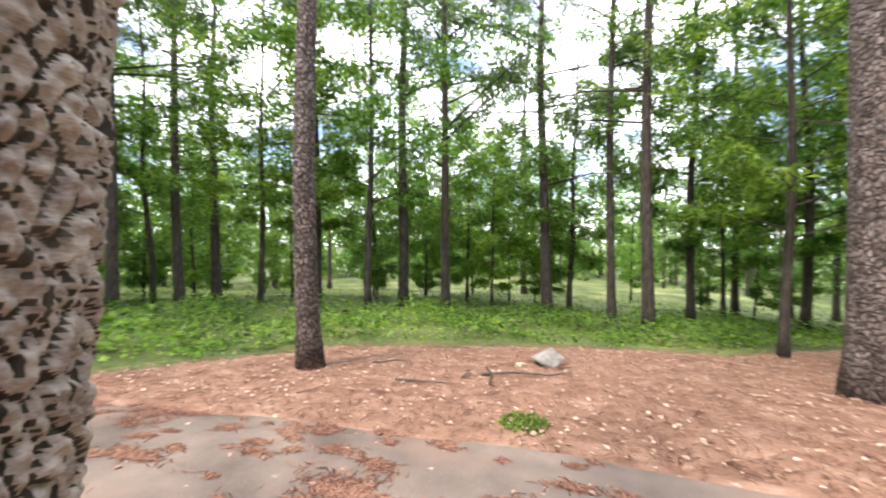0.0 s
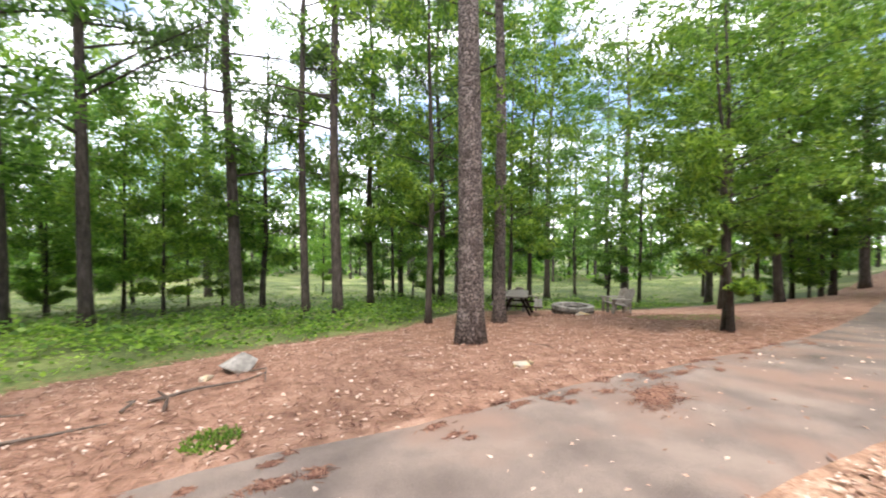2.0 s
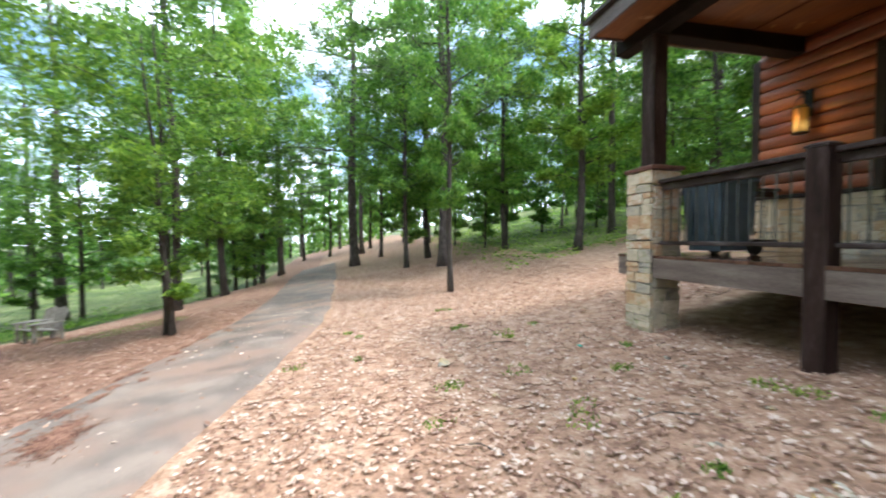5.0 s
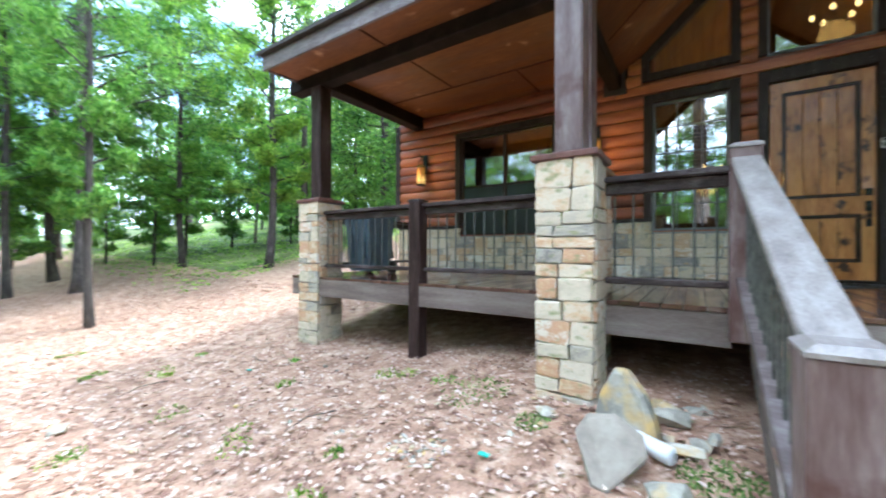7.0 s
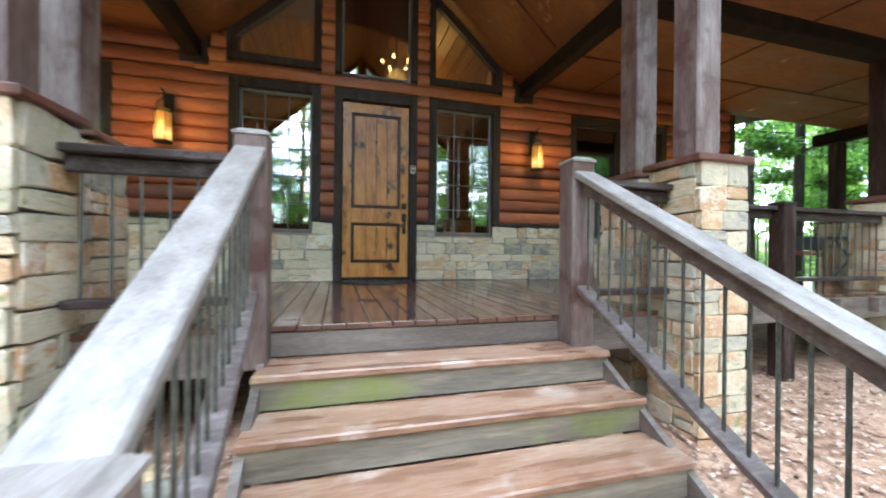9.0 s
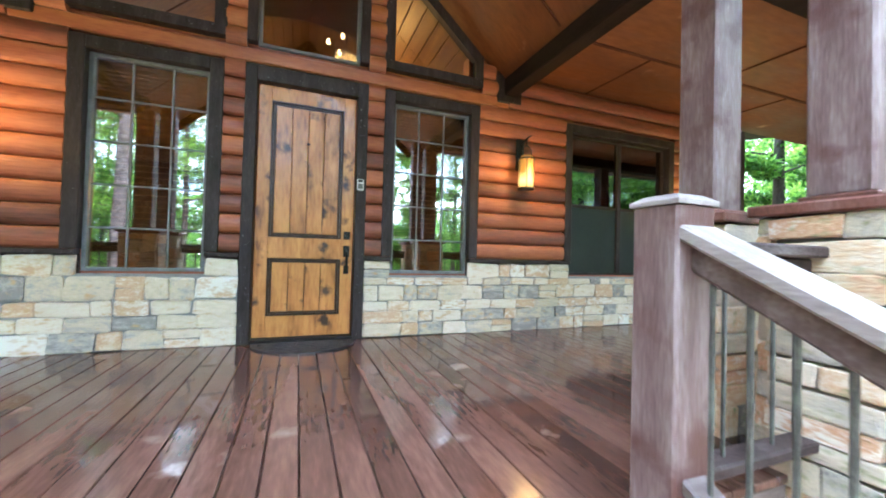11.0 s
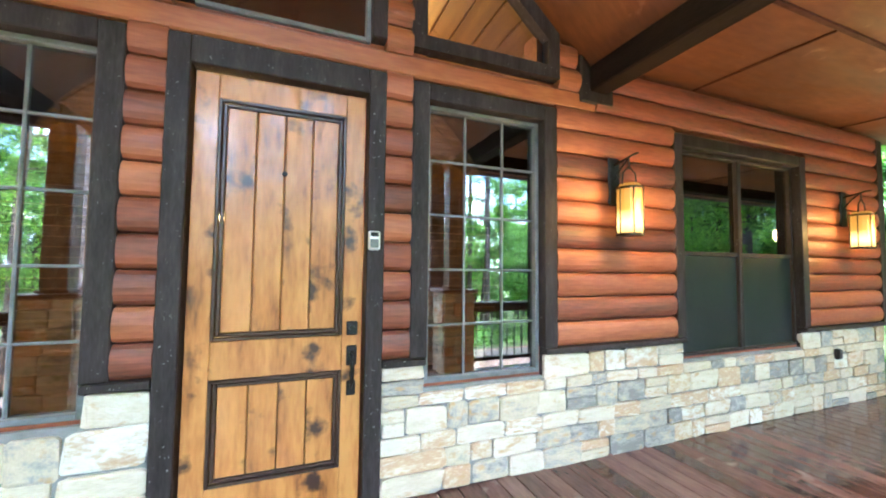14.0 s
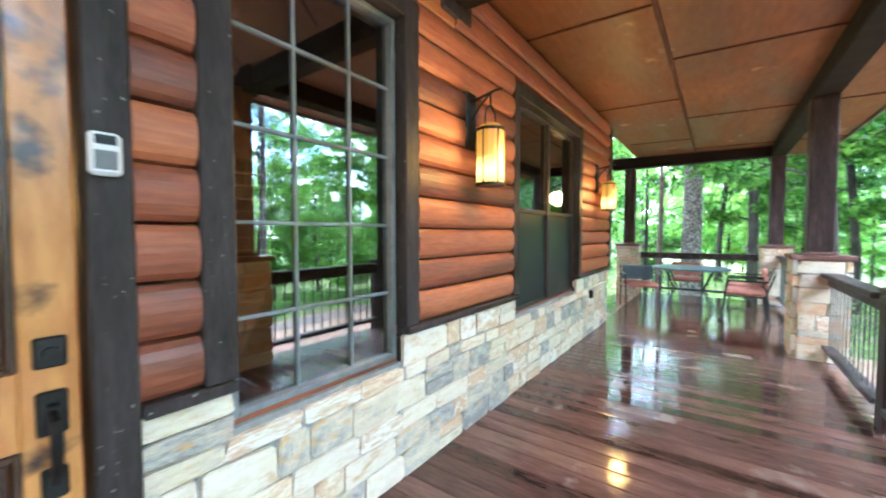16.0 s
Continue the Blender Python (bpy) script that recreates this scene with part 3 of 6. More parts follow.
def build_walls():
    cores = [(WX0, CX - 4.80, DECK - .8, 4.3), (CX - 4.80, CX - 3.12, DECK - .8, 1.86), (CX - 4.80, CX - 3.12, 3.66, 4.3), (CX - 3.12, CX - 1.71, DECK - .8, 4.3),
             (CX - 1.71, CX - .84, DECK - .8, 1.86), (CX - .84, CX - .47, DECK - .8, 3.98), (CX - .47, CX + .47, 3.64, 3.98), (CX - .47, CX + .47, DECK - .8, DECK),
             (CX + .47, CX + .84, DECK - .8, 3.98), (CX + .84, CX + 1.71, DECK - .8, 1.86), (CX + 1.71, CX + 3.12, DECK - .8, 4.3), (CX + 3.12, CX + 4.87, DECK - .8, 1.86),
             (CX + 3.12, CX + 4.87, 3.66, 4.3), (CX + 4.87, WX1, DECK - .8, 4.3), (CX - 1.71, CX - .84, 3.66, 3.98), (CX + .84, CX + 1.71, 3.66, 3.98)]
    g = Geo()
    for x0, x1, z0, z1 in cores:
        g.box(x0, x1, WALL - .18, WALL - .02, z0, z1, 0)
    g.box(WX0, WX0 + .15, -14, WALL - .2, DECK - .8, 4.3)
    g.box(WX1 - .15, WX1, -14, WALL - .2, DECK - .8, 4.3)
    g.box(WX0, WX1, -14.15, -14, DECK - .8, 4.3)
    w = setting("wall_north", g, M_LOG)
    # log courses
    opens = [(CX - .56, CX + .56, 0, 3.78), (CX - 1.82, CX - .73, 0, 3.79), (CX + .73, CX + 1.82, 0, 3.79), (CX - 4.90, CX - 3.02, 0, 3.76), (CX + 3.02, CX + 4.97, 0, 3.76)]
    z = 2.035 + 0.089
    while z < 4.22:
        cuts = [(a, b) for a, b, lo, hi in opens if z < hi]
        if z > 3.79 and z < 4.3:
            cuts.append((CX - 2.2, CX + 2.2))
        xs = sorted([(WX0, WX0)] + cuts + [(WX1, WX1)])
        merged = []
        for a, b in xs:
            if merged and a <= merged[-1][1]:
                merged[-1][1] = max(b, merged[-1][1])
            else:
                merged.append([a, b])
        for (a0, a1), (b0, b1) in zip(merged, merged[1:]):
            if b0 - a1 > 0.05:
                part("log", half_log(a1 + .002, b0 - .002, z), M_LOG, w, smooth=False)
        z += 0.178
    return w


wall = build_walls()


def gz(o):
    """Height of the gable ceiling at a distance o from the axis."""
    return 6.1 - PITCH * abs(o)


def build_gable():
    """The wall over the door, with its log strips between the upper panes."""
    g = Geo()
    g.box(CX - 2.2, CX + 2.2, WALL - .02, WALL + .045, 3.80, 3.93, .012)
    part("ledge_board", g, M_GABLE, wall, "orange stained ledge board")
    for s in (-1, 1):
        z = 3.93 + .089
        while z < 5.9:
            for a, b in ((.56, .73), (1.85, 2.3)):
                hi = min(b, (6.05 - z) / PITCH)
                if hi > a + .03:
                    x0, x1 = sorted((CX + s * a, CX + s * hi))
                    part("log", half_log(x0, x1, z), M_GABLE, wall)
            z += .178
    for s in (-1, 1):
        for o in (.47, 1.7):
            z1 = gz(o) if o < 1 else gz(1.9)
            x0, x1 = sorted((CX + s * o, CX + s * (o + .37 if o < 1 else 2.3)))
            g = Geo()
            g.box(x0, x1, WALL - .18, WALL - .02, 3.98, z1, 0)
            part("gable_stud", g, M_GABLE, wall)
    g = Geo()
    g.box(CX - .47, CX + .47, WALL - .18, WALL - .02, 5.5, 5.75, 0)
    part("gable_stud", g, M_GABLE, wall)


build_gable()


def window_unit(x0, x1, z0, z1, cols, rows, label, sash=False, trim=.10, bottom=False):
    w = thing("window", ((x0 + x1) / 2, WALL, z0), label, "window", kind="structure")
    y0, y1 = WALL - .03, WALL + .065
    g = Geo()
    g.box(x0 - trim, x0, y0, y1, 2.037 if not bottom and z0 < 2 else z0, z1 + trim)
    g.box(x1, x1 + trim, y0, y1, 2.037 if not bottom and z0 < 2 else z0, z1 + trim)
    g.box(x0, x1, y0, y1, z1, z1 + trim)
    if bottom:
        g.box(x0, x1, y0, y1, z0 - trim, z0)
    part("window_frame", g, M_TRIM, w, "dark painted timber casing")
    g = Geo()
    e = .03
    for a in ((x0, x0 + e, z0, z1), (x1 - e, x1, z0, z1), (x0 + e, x1 - e, z1 - e, z1), (x0 + e, x1 - e, z0, z0 + e)):
        g.box(a[0], a[1], WALL - .07, WALL - .01, a[2], a[3], .004)
    part("sash", g, M_MUNTIN if not sash else M_TRIM, w)
    g = Geo()
    g.box(x0 + e, x1 - e, WALL - .052, WALL - .047, z0 + e, z1 - e, 0)
    p = part("pane", g, M_GLASS, w)
    p.visible_shadow = False
    t = .0075
    if cols:
        g = Geo()
        for i in range(1, cols):
            x = x0 + (x1 - x0) * i / cols
            g.box(x - t, x + t, WALL - .045, WALL - .033, z0 + e, z1 - e, .003)
        for j in range(1, rows):
            z = z0 + (z1 - z0) * j / rows
            g.box(x0 + e, x1 - e, WALL - .047, WALL - .035, z - t, z + t, .003)
        part("muntin_grid", g, M_MUNTIN, w, "pale grey glazing bars")
    if sash:
        xm = (x0 + x1) / 2
        g = Geo()
        g.box(xm - .028, xm + .028, WALL - .045, WALL - .005, z0 + e, z1 - e, .006)
        zm = z0 + (z1 - z0) * .49
        for a, b in ((x0 + e, xm - .03), (xm + .03, x1 - e)):
            g.box(a, b, WALL - .045, WALL - .015, zm - .02, zm + .02, .004)
        part("mullion", g, M_TRIM, w)
        g = Geo()
        for a, b in ((x0 + e, xm - .03), (xm + .03, x1 - e)):
            g.box(a + .01, b - .01, WALL - .032, WALL - .028, z0 + e, zm - .021, 0)
        part("insect_screen", g, M_SCREEN, w, "dark lower insect screens")
    return w


window_unit(CX - 1.71, CX - .84, 1.86, 3.66, 3, 5, "tall gridded window in a dark casing with warm blinds inside", trim=.11)
window_unit(CX + .84, CX + 1.71, 1.86, 3.66, 3, 5, "tall gridded window in a dark casing reflecting the trees", trim=.11)
window_unit(CX - 4.80, CX - 3.12, 1.86, 3.66, 0, 0, "double window in a dark casing with dark lower screens", sash=True)
window_unit(CX + 3.12, CX + 4.87, 1.86, 3.66, 0, 0, "double window in a dark casing with dark lower screens", sash=True)
window_unit(CX - .47, CX + .47, 3.99, 5.5, 0, 0, "upper central window over the door in a dark casing", trim=.09, bottom=False)


def upper_trapezoid(s):
    w = thing("window", (CX + s * 1.25, WALL, 3.95), "sloped upper side window in a dark casing under the gable", "window", kind="structure")
    o0, o1, z0 = .82, 1.75, 3.99
    top = lambda o: gz(o) - .22
    inner = [(o0, z0), (o1, z0), (o1, top(o1)), (o0, top(o0))]
    t = .1
    outer = [(o0 - t, z0 - .0), (o1 + t, z0 - .0), (o1 + t, top(o1) + .06), (o0 - t, top(o0 - t) + .13)]
    g = Geo()
    vs = [(CX + s * o, yy, z) for yy in (WALL + .06, WALL - .03) for o, z in outer] + [(CX + s * o, yy, z) for yy in (WALL + .06, WALL - .03) for o, z in inner]
    fs = []
    for i in range(4):
        j = (i + 1) % 4
        fs += [(i, j, 8 + j, 8 + i), (4 + i, 4 + j, 12 + j, 12 + i), (i, j, 4 + j, 4 + i), (8 + i, 8 + j, 12 + j, 12 + i)]
    # lower bar gives the inner outline its own height
    vs = [(x, y, z + (.09 if n in (8, 9, 12, 13) else 0)) for n, (x, y, z) in enumerate(vs)]
    g.add(vs, fs)
    part("window_frame", g, M_TRIM, w, fix=True)
    g = Geo()
    g.add([(CX + s * o, WALL - .01, z + (.09 if i < 2 else 0)) for i, (o, z) in enumerate(inner)], [(0, 1, 2, 3)])
    p = part("pane", g, M_GLASS, w)
    p.visible_shadow = False


upper_trapezoid(-1)
upper_trapezoid(1)


def build_door():
    d = thing("door_1", (CX, WALL, DECK), "closed knotty orange-brown wooden door with plank panels in a dark frame", "door", kind="structure")
    x0, x1, z0, z1 = CX - .445, CX + .445, DECK + .05, 3.62
    g = Geo()
    g.box(CX - .56, x0 - .012, WALL - .05, WALL + .07, DECK, 3.78)
    g.box(x1 + .012, CX + .56, WALL - .05, WALL + .07, DECK, 3.78)
    g.box(x0 - .012, x1 + .012, WALL - .05, WALL + .07, z1 + .012, 3.78)
    part("door_frame", g, M_TRIM, d, "dark grey painted timber frame")
    g = Geo()
    g.box(x0 - .012, x1 + .012, WALL - .06, WALL + .09, DECK + .002, DECK + .045, .01)
    part("threshold", g, M_BLACK, d)
    leaf = Geo()
    yf = WALL + .012
    pz = [(z0 + .20, z0 + .745), (z0 + .945, z1 - .135)]
    s = .112
    for a in ((x0, x0 + s, z0, z1), (x1 - s, x1, z0, z1), (x0 + s, x1 - s, z0, pz[0][0]), (x0 + s, x1 - s, pz[0][1], pz[1][0]), (x0 + s, x1 - s, pz[1][1], z1)):
        leaf.box(a[0], a[1], yf - .05, yf, a[2], a[3], .004)
    lf = part("door_leaf", leaf, M_DOOR, d, "orange-brown knotty stiles and rails")
    for lo, hi in pz:
        g = Geo()
        for k, (m, dy) in enumerate(((0, .006), (.022, -.004))):
            a0, a1, b0, b1 = x0 + s + m, x1 - s - m, lo + m, hi - m
            t = .018
            for a in ((a0, a0 + t, b0, b1), (a1 - t, a1, b0, b1), (a0 + t, a1 - t, b0, b0 + t), (a0 + t, a1 - t, b1 - t, b1)):
                g.box(a[0], a[1], yf - .03, yf + dy, a[2], a[3], .004)
        part("panel_moulding", g, M_DOORDARK, d, "dark moulding round the panel")
        a0, a1 = x0 + s + .04, x1 - s - .04
        for i in range(4):
            g = Geo()
            g.box(a0 + (a1 - a0) * i / 4 + .002, a0 + (a1 - a0) * (i + 1) / 4 - .002, yf - .04, yf - .012, lo + .04, hi - .04, .005)
            part("plank", g, M_DOOR, lf)
    hx = x0 + .056
    g = Geo()
    g.box(hx - .032, hx + .032, yf, yf + .014, z0 + .945, z0 + 1.025, .006)
    g.tube([(hx, yf + .01, z0 + .985), (hx, yf + .035, z0 + .985)], [.017, .015], 12)
    part("deadbolt", g, M_BLACK, d)
    g = Geo()
    g.box(hx - .03, hx + .03, yf, yf + .014, z0 + .77, z0 + .885, .006)
    g.box(hx - .026, hx + .026, yf, yf + .014, z0 + .60, z0 + .685, .006)
    g.tube([(hx, yf + .01, z0 + .83), (hx, yf + .05, z0 + .815), (hx, yf + .055, z0 + .75), (hx, yf + .045, z0 + .68), (hx, yf + .01, z0 + .64)], [.009, .012, .013, .011, .008], 8)
    g.box(hx - .012, hx + .012, yf + .01, yf + .05, z0 + .845, z0 + .855, .003)
    part("door_handle", g, M_BLACK, d, "black grip handle with thumb latch")
    g = Geo()
    g.tube([(CX + .0, yf - .014, z0 + 1.86), (CX, yf - .002, z0 + 1.86)], [.016, .011], 10)
    part("clavos", g, M_BLACK, d)
    return d


build_door()


def build_keypad():
    x, z = CX - .497, 2.745
    k = thing("door_keypad", (x, WALL + .07, z - .05), "small white keypad with a grey screen on the dark door frame", "keypad")
    part("case", Geo().box(x - .035, x + .035, WALL + .071, WALL + .095, z - .055, z + .058, .012), M_WHITE, k)
    part("screen", Geo().box(x - .023, x + .023, WALL + .0935, WALL + .0975, z + .025, z + .05, .002), M_BLACK, k)
    part("buttons", Geo().box(x - .024, x + .024, WALL + .0935, WALL + .0975, z - .04, z + .01, .002), M_MUNTIN, k)


build_keypad()


def build_outlet():
    x, z = -6.62, 1.74
    k = thing("wall_outlet", (x, WALL + .03, z - .06), "small dark weatherproof socket box on the stone wall", "outlet")
    part("case", Geo().box(x - .035, x + .035, WALL + .036, WALL + .075, z - .055, z + .055, .01), M_BLACK, k)
    part("cover", Geo().box(x - .027, x + .027, WALL + .0755, WALL + .083, z - .045, z + .045, .003), M_TRIM, k)


build_outlet()


def lantern(x, label, group="wall lanterns on the log wall"):
    z = 2.835
    y = WALL + .05
    ln = thing("wall_lantern", (x, y, z), label, "lantern", group)
    g = Geo()
    g.box(x - .055, x + .055, y - .0, y + .025, z + .25, z + .62, .01)
    part("back_plate", g, M_BLACK, ln)
    g = Geo()
    g.tube([(x, y + .02, z + .56), (x, y + .20, z + .60), (x, y + .24, z + .60)], [.009] * 3, 6)
    g.tube([(x, y + .02, z + .44), (x, y + .08, z + .52), (x, y + .16, z + .59)], [.007] * 3, 6)
    for s in (-1, 1):
        g.tube([(x + s * .07, y + .16, z + .38), (x + s * .06, y + .16, z + .47), (x + s * .0, y + .16, z + .52)], [.006] * 3, 6)
    g.tube([(x, y + .16, z + .60), (x, y + .16, z + .50)], [.007] * 2, 6)
    part("scroll_arm", g, M_BLACK, ln)
    yc = y + .16
    n = 14
    g = Geo().tube([(x, yc, z + .02), (x, yc, z + .36), (x, yc, z + .39)], [.088, .088, .062], n)
    part("shade", g, M_SHADE, ln, "glowing amber glass shade", smooth=False)
    for zz in (z + .005, z + .345):
        part("ring", Geo().tube([(x, yc, zz), (x, yc, zz + .018)], [.095, .095], n), M_BLACK, ln)
    for i in range(6):
        a = i * math.pi / 3
        px, py = x + .092 * math.cos(a), yc + .092 * math.sin(a)
        part("bar", Geo().tube([(px, py, z + .01), (px, py, z + .36)], [.005, .005], 5), M_BLACK, ln)
    l = bpy.data.lights.new("lantern_lamp", "POINT")
    l.energy, l.color, l.shadow_soft_size = 1.9, (1.0, .52, .12), .1
    lo = new("lantern_lamp", l)
    lo.location = (x, yc + .17, z + .2)


for x in (CX - 2.35, CX - 5.56, CX + 2.45, CX + 5.66):
    lantern(x, "glowing amber lantern in a black iron cage on logs")

# porch
FY, SY = -4.42, -5.04    # fronts of the middle piers and of the side piers
XW, XE = -11.15, 4.98
SYW = SY - .17           # the western porch stands a little further back


def box_thing(name, b, material, label, category, group="", c=.012):
    return tagged(part(name, Geo().box(*b, c), material), label=label, category=category, group=group)


def build_deck():
    # boards run away from the wall
    d = tagged(new("deck", None), kind="structure", label="dark red-brown stained deck of wet boards")
    w = .138
    x = XW
    made = {}
    while x < XE:
        front = -4.73 if CX - 2.2 < x + w / 2 < CX + 2.15 else (SY if x > CX else SYW) - .02
        key = round(front, 2)
        if key not in made:
            made[key] = Geo().box(0, w - .006, WALL, front, DECK - .035, DECK, .004).mesh("deck_board", M_DECK)
        o = new("deck_board", made[key])
        o.parent = d
        o.location = (x, 0, 0)
        x += w
    return d


deck = build_deck()


def build_framing():
    g = Geo()
    for a in ((CX + 2.2, XE + .0, SY - .06, SY - .02), (XW, CX - 2.2, SYW - .06, SYW - .02)):
        g.box(a[0], a[1], a[2], a[3], DECK - .27, DECK - .037)
    for x in (CX + 2.2, CX - 2.24):
        g.box(x, x + .04, SY - .02, -4.78, DECK - .27, DECK - .037)
    g.box(CX + 1.0, CX + 2.2, -4.78, -4.74, DECK - .27, DECK - .037)
    g.box(CX - 2.2, CX - 1.1, -4.78, -4.74, DECK - .27, DECK - .037)
    g.box(XE - .02, XE + .02, WALL, SY - .06, DECK - .27, DECK - .037)
    g.box(XW - .02, XW + .02, WALL, SY - .06, DECK - .27, DECK - .037)
    fr = setting("deck_framing", g, M_FASCIA, label="brown weathered deck skirt boards")
    j = Geo().box(0, .04, WALL + .02, SY - .1, DECK - .2, DECK - .037, .003).mesh("joist", M_FASCIA)
    for i in range(26):
        o = new("joist", j)
        o.parent = fr
        o.location = (XW + .3 + i * .62, 0, 0)
    g = Geo()
    g.box(WX0 + .05, WX1 - .05, WALL - .19, WALL - .0, 0.2, DECK - .04)
    setting("foundation", g, M_MORTAR)


build_framing()

STAIR_L, STAIR_R = -.31, -2.31


def build_stairs():
    st = tagged(new("stairs", None), kind="structure", label="worn brown wooden steps with greenish risers")
    x0, x1 = STAIR_R - .09, STAIR_L - .04
    for k in range(1, 6):
        z, y = DECK - .18 * k, -4.72 + .3 * k
        part("tread", Geo().box(x0, x1, y - .31, y, z - .04, z, .008), M_STEP, st, "worn stained tread")
    for k in range(0, 6):
        z, y = DECK - .18 * k, -4.72 + .3 * k
        part("riser", Geo().box(x0 + .01, x1 - .01, y - .045, y - .02, z - .18, z - .041, .003), M_RISER if k else M_FASCIA, st, "weathered riser board")
    for x in (x0 - .0, x1 - .04):
        g = Geo()
        g.prism([(-4.77, DECK - .05), (-4.77, DECK - .34), (-3.2, 0.0), (-2.95, 0.0), (-2.95, .23), (-3.22, .23)], 0, x, x + .04)
        part("stringer", g, M_FASCIA, st, fix=True)


build_stairs()


def newel(x, y, z0, z1, w=.165, label="weathered square newel post with a chamfered top", dark=False):
    t = thing("newel_post", (x, y, z0), label, "post")
    g = Geo()
    h = w / 2
    g.box(x - h, x + h, y - h, y + h, z0, z1 - .03, .01)
    part("shaft", g, M_DKPOST if dark else M_POST, t)
    g = Geo()
    a = h + .006
    b = h - .025
    vs = [(x - a, y - a, z1 - .034), (x + a, y - a, z1 - .034), (x + a, y + a, z1 - .034), (x - a, y + a, z1 - .034),
          (x - a, y - a, z1 - .02), (x + a, y - a, z1 - .02), (x + a, y + a, z1 - .02), (x - a, y + a, z1 - .02),
          (x - b, y - b, z1), (x + b, y - b, z1), (x + b, y + b, z1), (x - b, y + b, z1)]
    fs = [(3, 2, 1, 0), (8, 9, 10, 11)] + [(r + i, r + (i + 1) % 4, r + 4 + (i + 1) % 4, r + 4 + i) for r in (0, 4) for i in range(4)]
    g.add(vs, fs)
    part("cap", g, M_DKRAIL if dark else M_RAILTOP, t, "dark weathered chamfered cap" if dark else "pale weathered chamfered cap")
    return t


def slab(g, a, b, w, t, lift=0.0, c=.008):
    """A board from a to b, w wide and t thick, its top on the line."""
    a, b = Vector(a), Vector(b)
    d = b - a
    ang = math.atan2(d.y, d.x)
    pit = math.atan2(d.z, math.hypot(d.x, d.y))
    m = Matrix.Translation(a) @ Matrix.Rotation(ang, 4, "Z") @ Matrix.Rotation(-pit, 4, "Y")
    g.box(0, d.length, -w / 2, w / 2, lift - t, lift, c, m)
    return g


def railing(a, b, top, low, label, step=.115, group="porch railings", dark=True):
    """A level or sloping rail: a and b are ground-plan ends with deck heights."""
    a, b = Vector(a), Vector(b)
    r = thing("railing", ((a + b) / 2)[:], label, "railing", group)
    up = Vector((0, 0, 1))
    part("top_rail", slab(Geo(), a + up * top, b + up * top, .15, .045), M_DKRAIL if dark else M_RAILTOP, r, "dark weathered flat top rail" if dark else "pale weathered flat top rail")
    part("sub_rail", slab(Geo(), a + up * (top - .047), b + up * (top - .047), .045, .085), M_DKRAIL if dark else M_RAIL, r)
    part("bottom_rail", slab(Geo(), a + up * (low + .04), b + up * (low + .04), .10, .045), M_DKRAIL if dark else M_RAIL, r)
    n = max(1, int((b - a).length / step))
    sloped = abs(b.z - a.z) > .1
    for i in range(n):
        p = a.lerp(b, (i + .5) / n)
        g = Geo()
        z0, z1 = p.z + low - .01, p.z + top - .09
        m = 9 if sloped else 2
        g.tube([(p.x, p.y, z0 + (z1 - z0) * k / (m - 1)) for k in range(m)], [.0075 + (.0012 if k % 2 else 0) for k in range(m)], 6)
        part("baluster", g, M_REBAR, r, "ribbed steel rod baluster" if i == 0 else "")
    return r


newel(STAIR_L, -4.66, 1.0, DECK + 1.065)
newel(STAIR_R, -4.66, 1.0, DECK + 1.065)
newel(STAIR_L - .07, -3.0, 0.0, 1.345, .19)
newel(STAIR_R, -3.0, 0.0, 1.345, .19)
for x in (STAIR_L, STAIR_R):
    railing((x, -4.58, DECK + .02), (x - (.07 if x > -1 else 0), -2.98, .345), .95, .16, "sloping stair railing with a pale flat top rail and steel rods", .11, dark=False)
railing((STAIR_L + .08, -4.68, DECK), (.52, -4.68, DECK), .93, .14, "short weathered porch railing with steel rods")
railing((STAIR_R - .08, -4.68, DECK), (-3.08, -4.68, DECK), .93, .14, "short weathered porch railing with steel rods")
newel(2.68, SY - .1, G(2.68, SY) - .1, DECK + .98, label="tall dark newel post reaching the ground below the porch", dark=True)
newel(-5.25, SYW - .1, G(-5.25, SY) - .1, DECK + .98, label="tall dark newel post reaching the ground below the porch", dark=True)
RY = SY - .15
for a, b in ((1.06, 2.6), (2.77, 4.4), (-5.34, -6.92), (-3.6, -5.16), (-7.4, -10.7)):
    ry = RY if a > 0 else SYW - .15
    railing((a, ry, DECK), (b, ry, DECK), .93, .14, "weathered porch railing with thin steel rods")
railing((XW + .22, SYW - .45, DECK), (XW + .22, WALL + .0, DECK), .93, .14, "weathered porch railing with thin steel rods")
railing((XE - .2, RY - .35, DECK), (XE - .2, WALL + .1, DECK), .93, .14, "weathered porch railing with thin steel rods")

STONES = []


PIERSTONES = []


def unit_stones():
    for k in range(16):
        r = random.Random(k)
        g = Geo().box(-.5, .5, -.5, .5, -.5, .5, .075)
        cx = [r.uniform(-.045, .045) for _ in range(4)]
        cz = [r.uniform(-.075, .075) for _ in range(4)]

        def blend(c, x, z):
            u, w = x + .5, z + .5
            return c[0] * (1 - u) * (1 - w) + c[1] * u * (1 - w) + c[2] * (1 - u) * w + c[3] * u * w
        g.v = [(x + blend(cx, x, z) + r.uniform(-.012, .012), y + r.uniform(-.06, .06), z + blend(cz, x, z) + r.uniform(-.02, .02)) for x, y, z in g.v]
        STONES.append(g.mesh("stone", M_STONE))
        PIERSTONES.append(g.mesh("stone", M_PIERSTONE))


unit_stones()


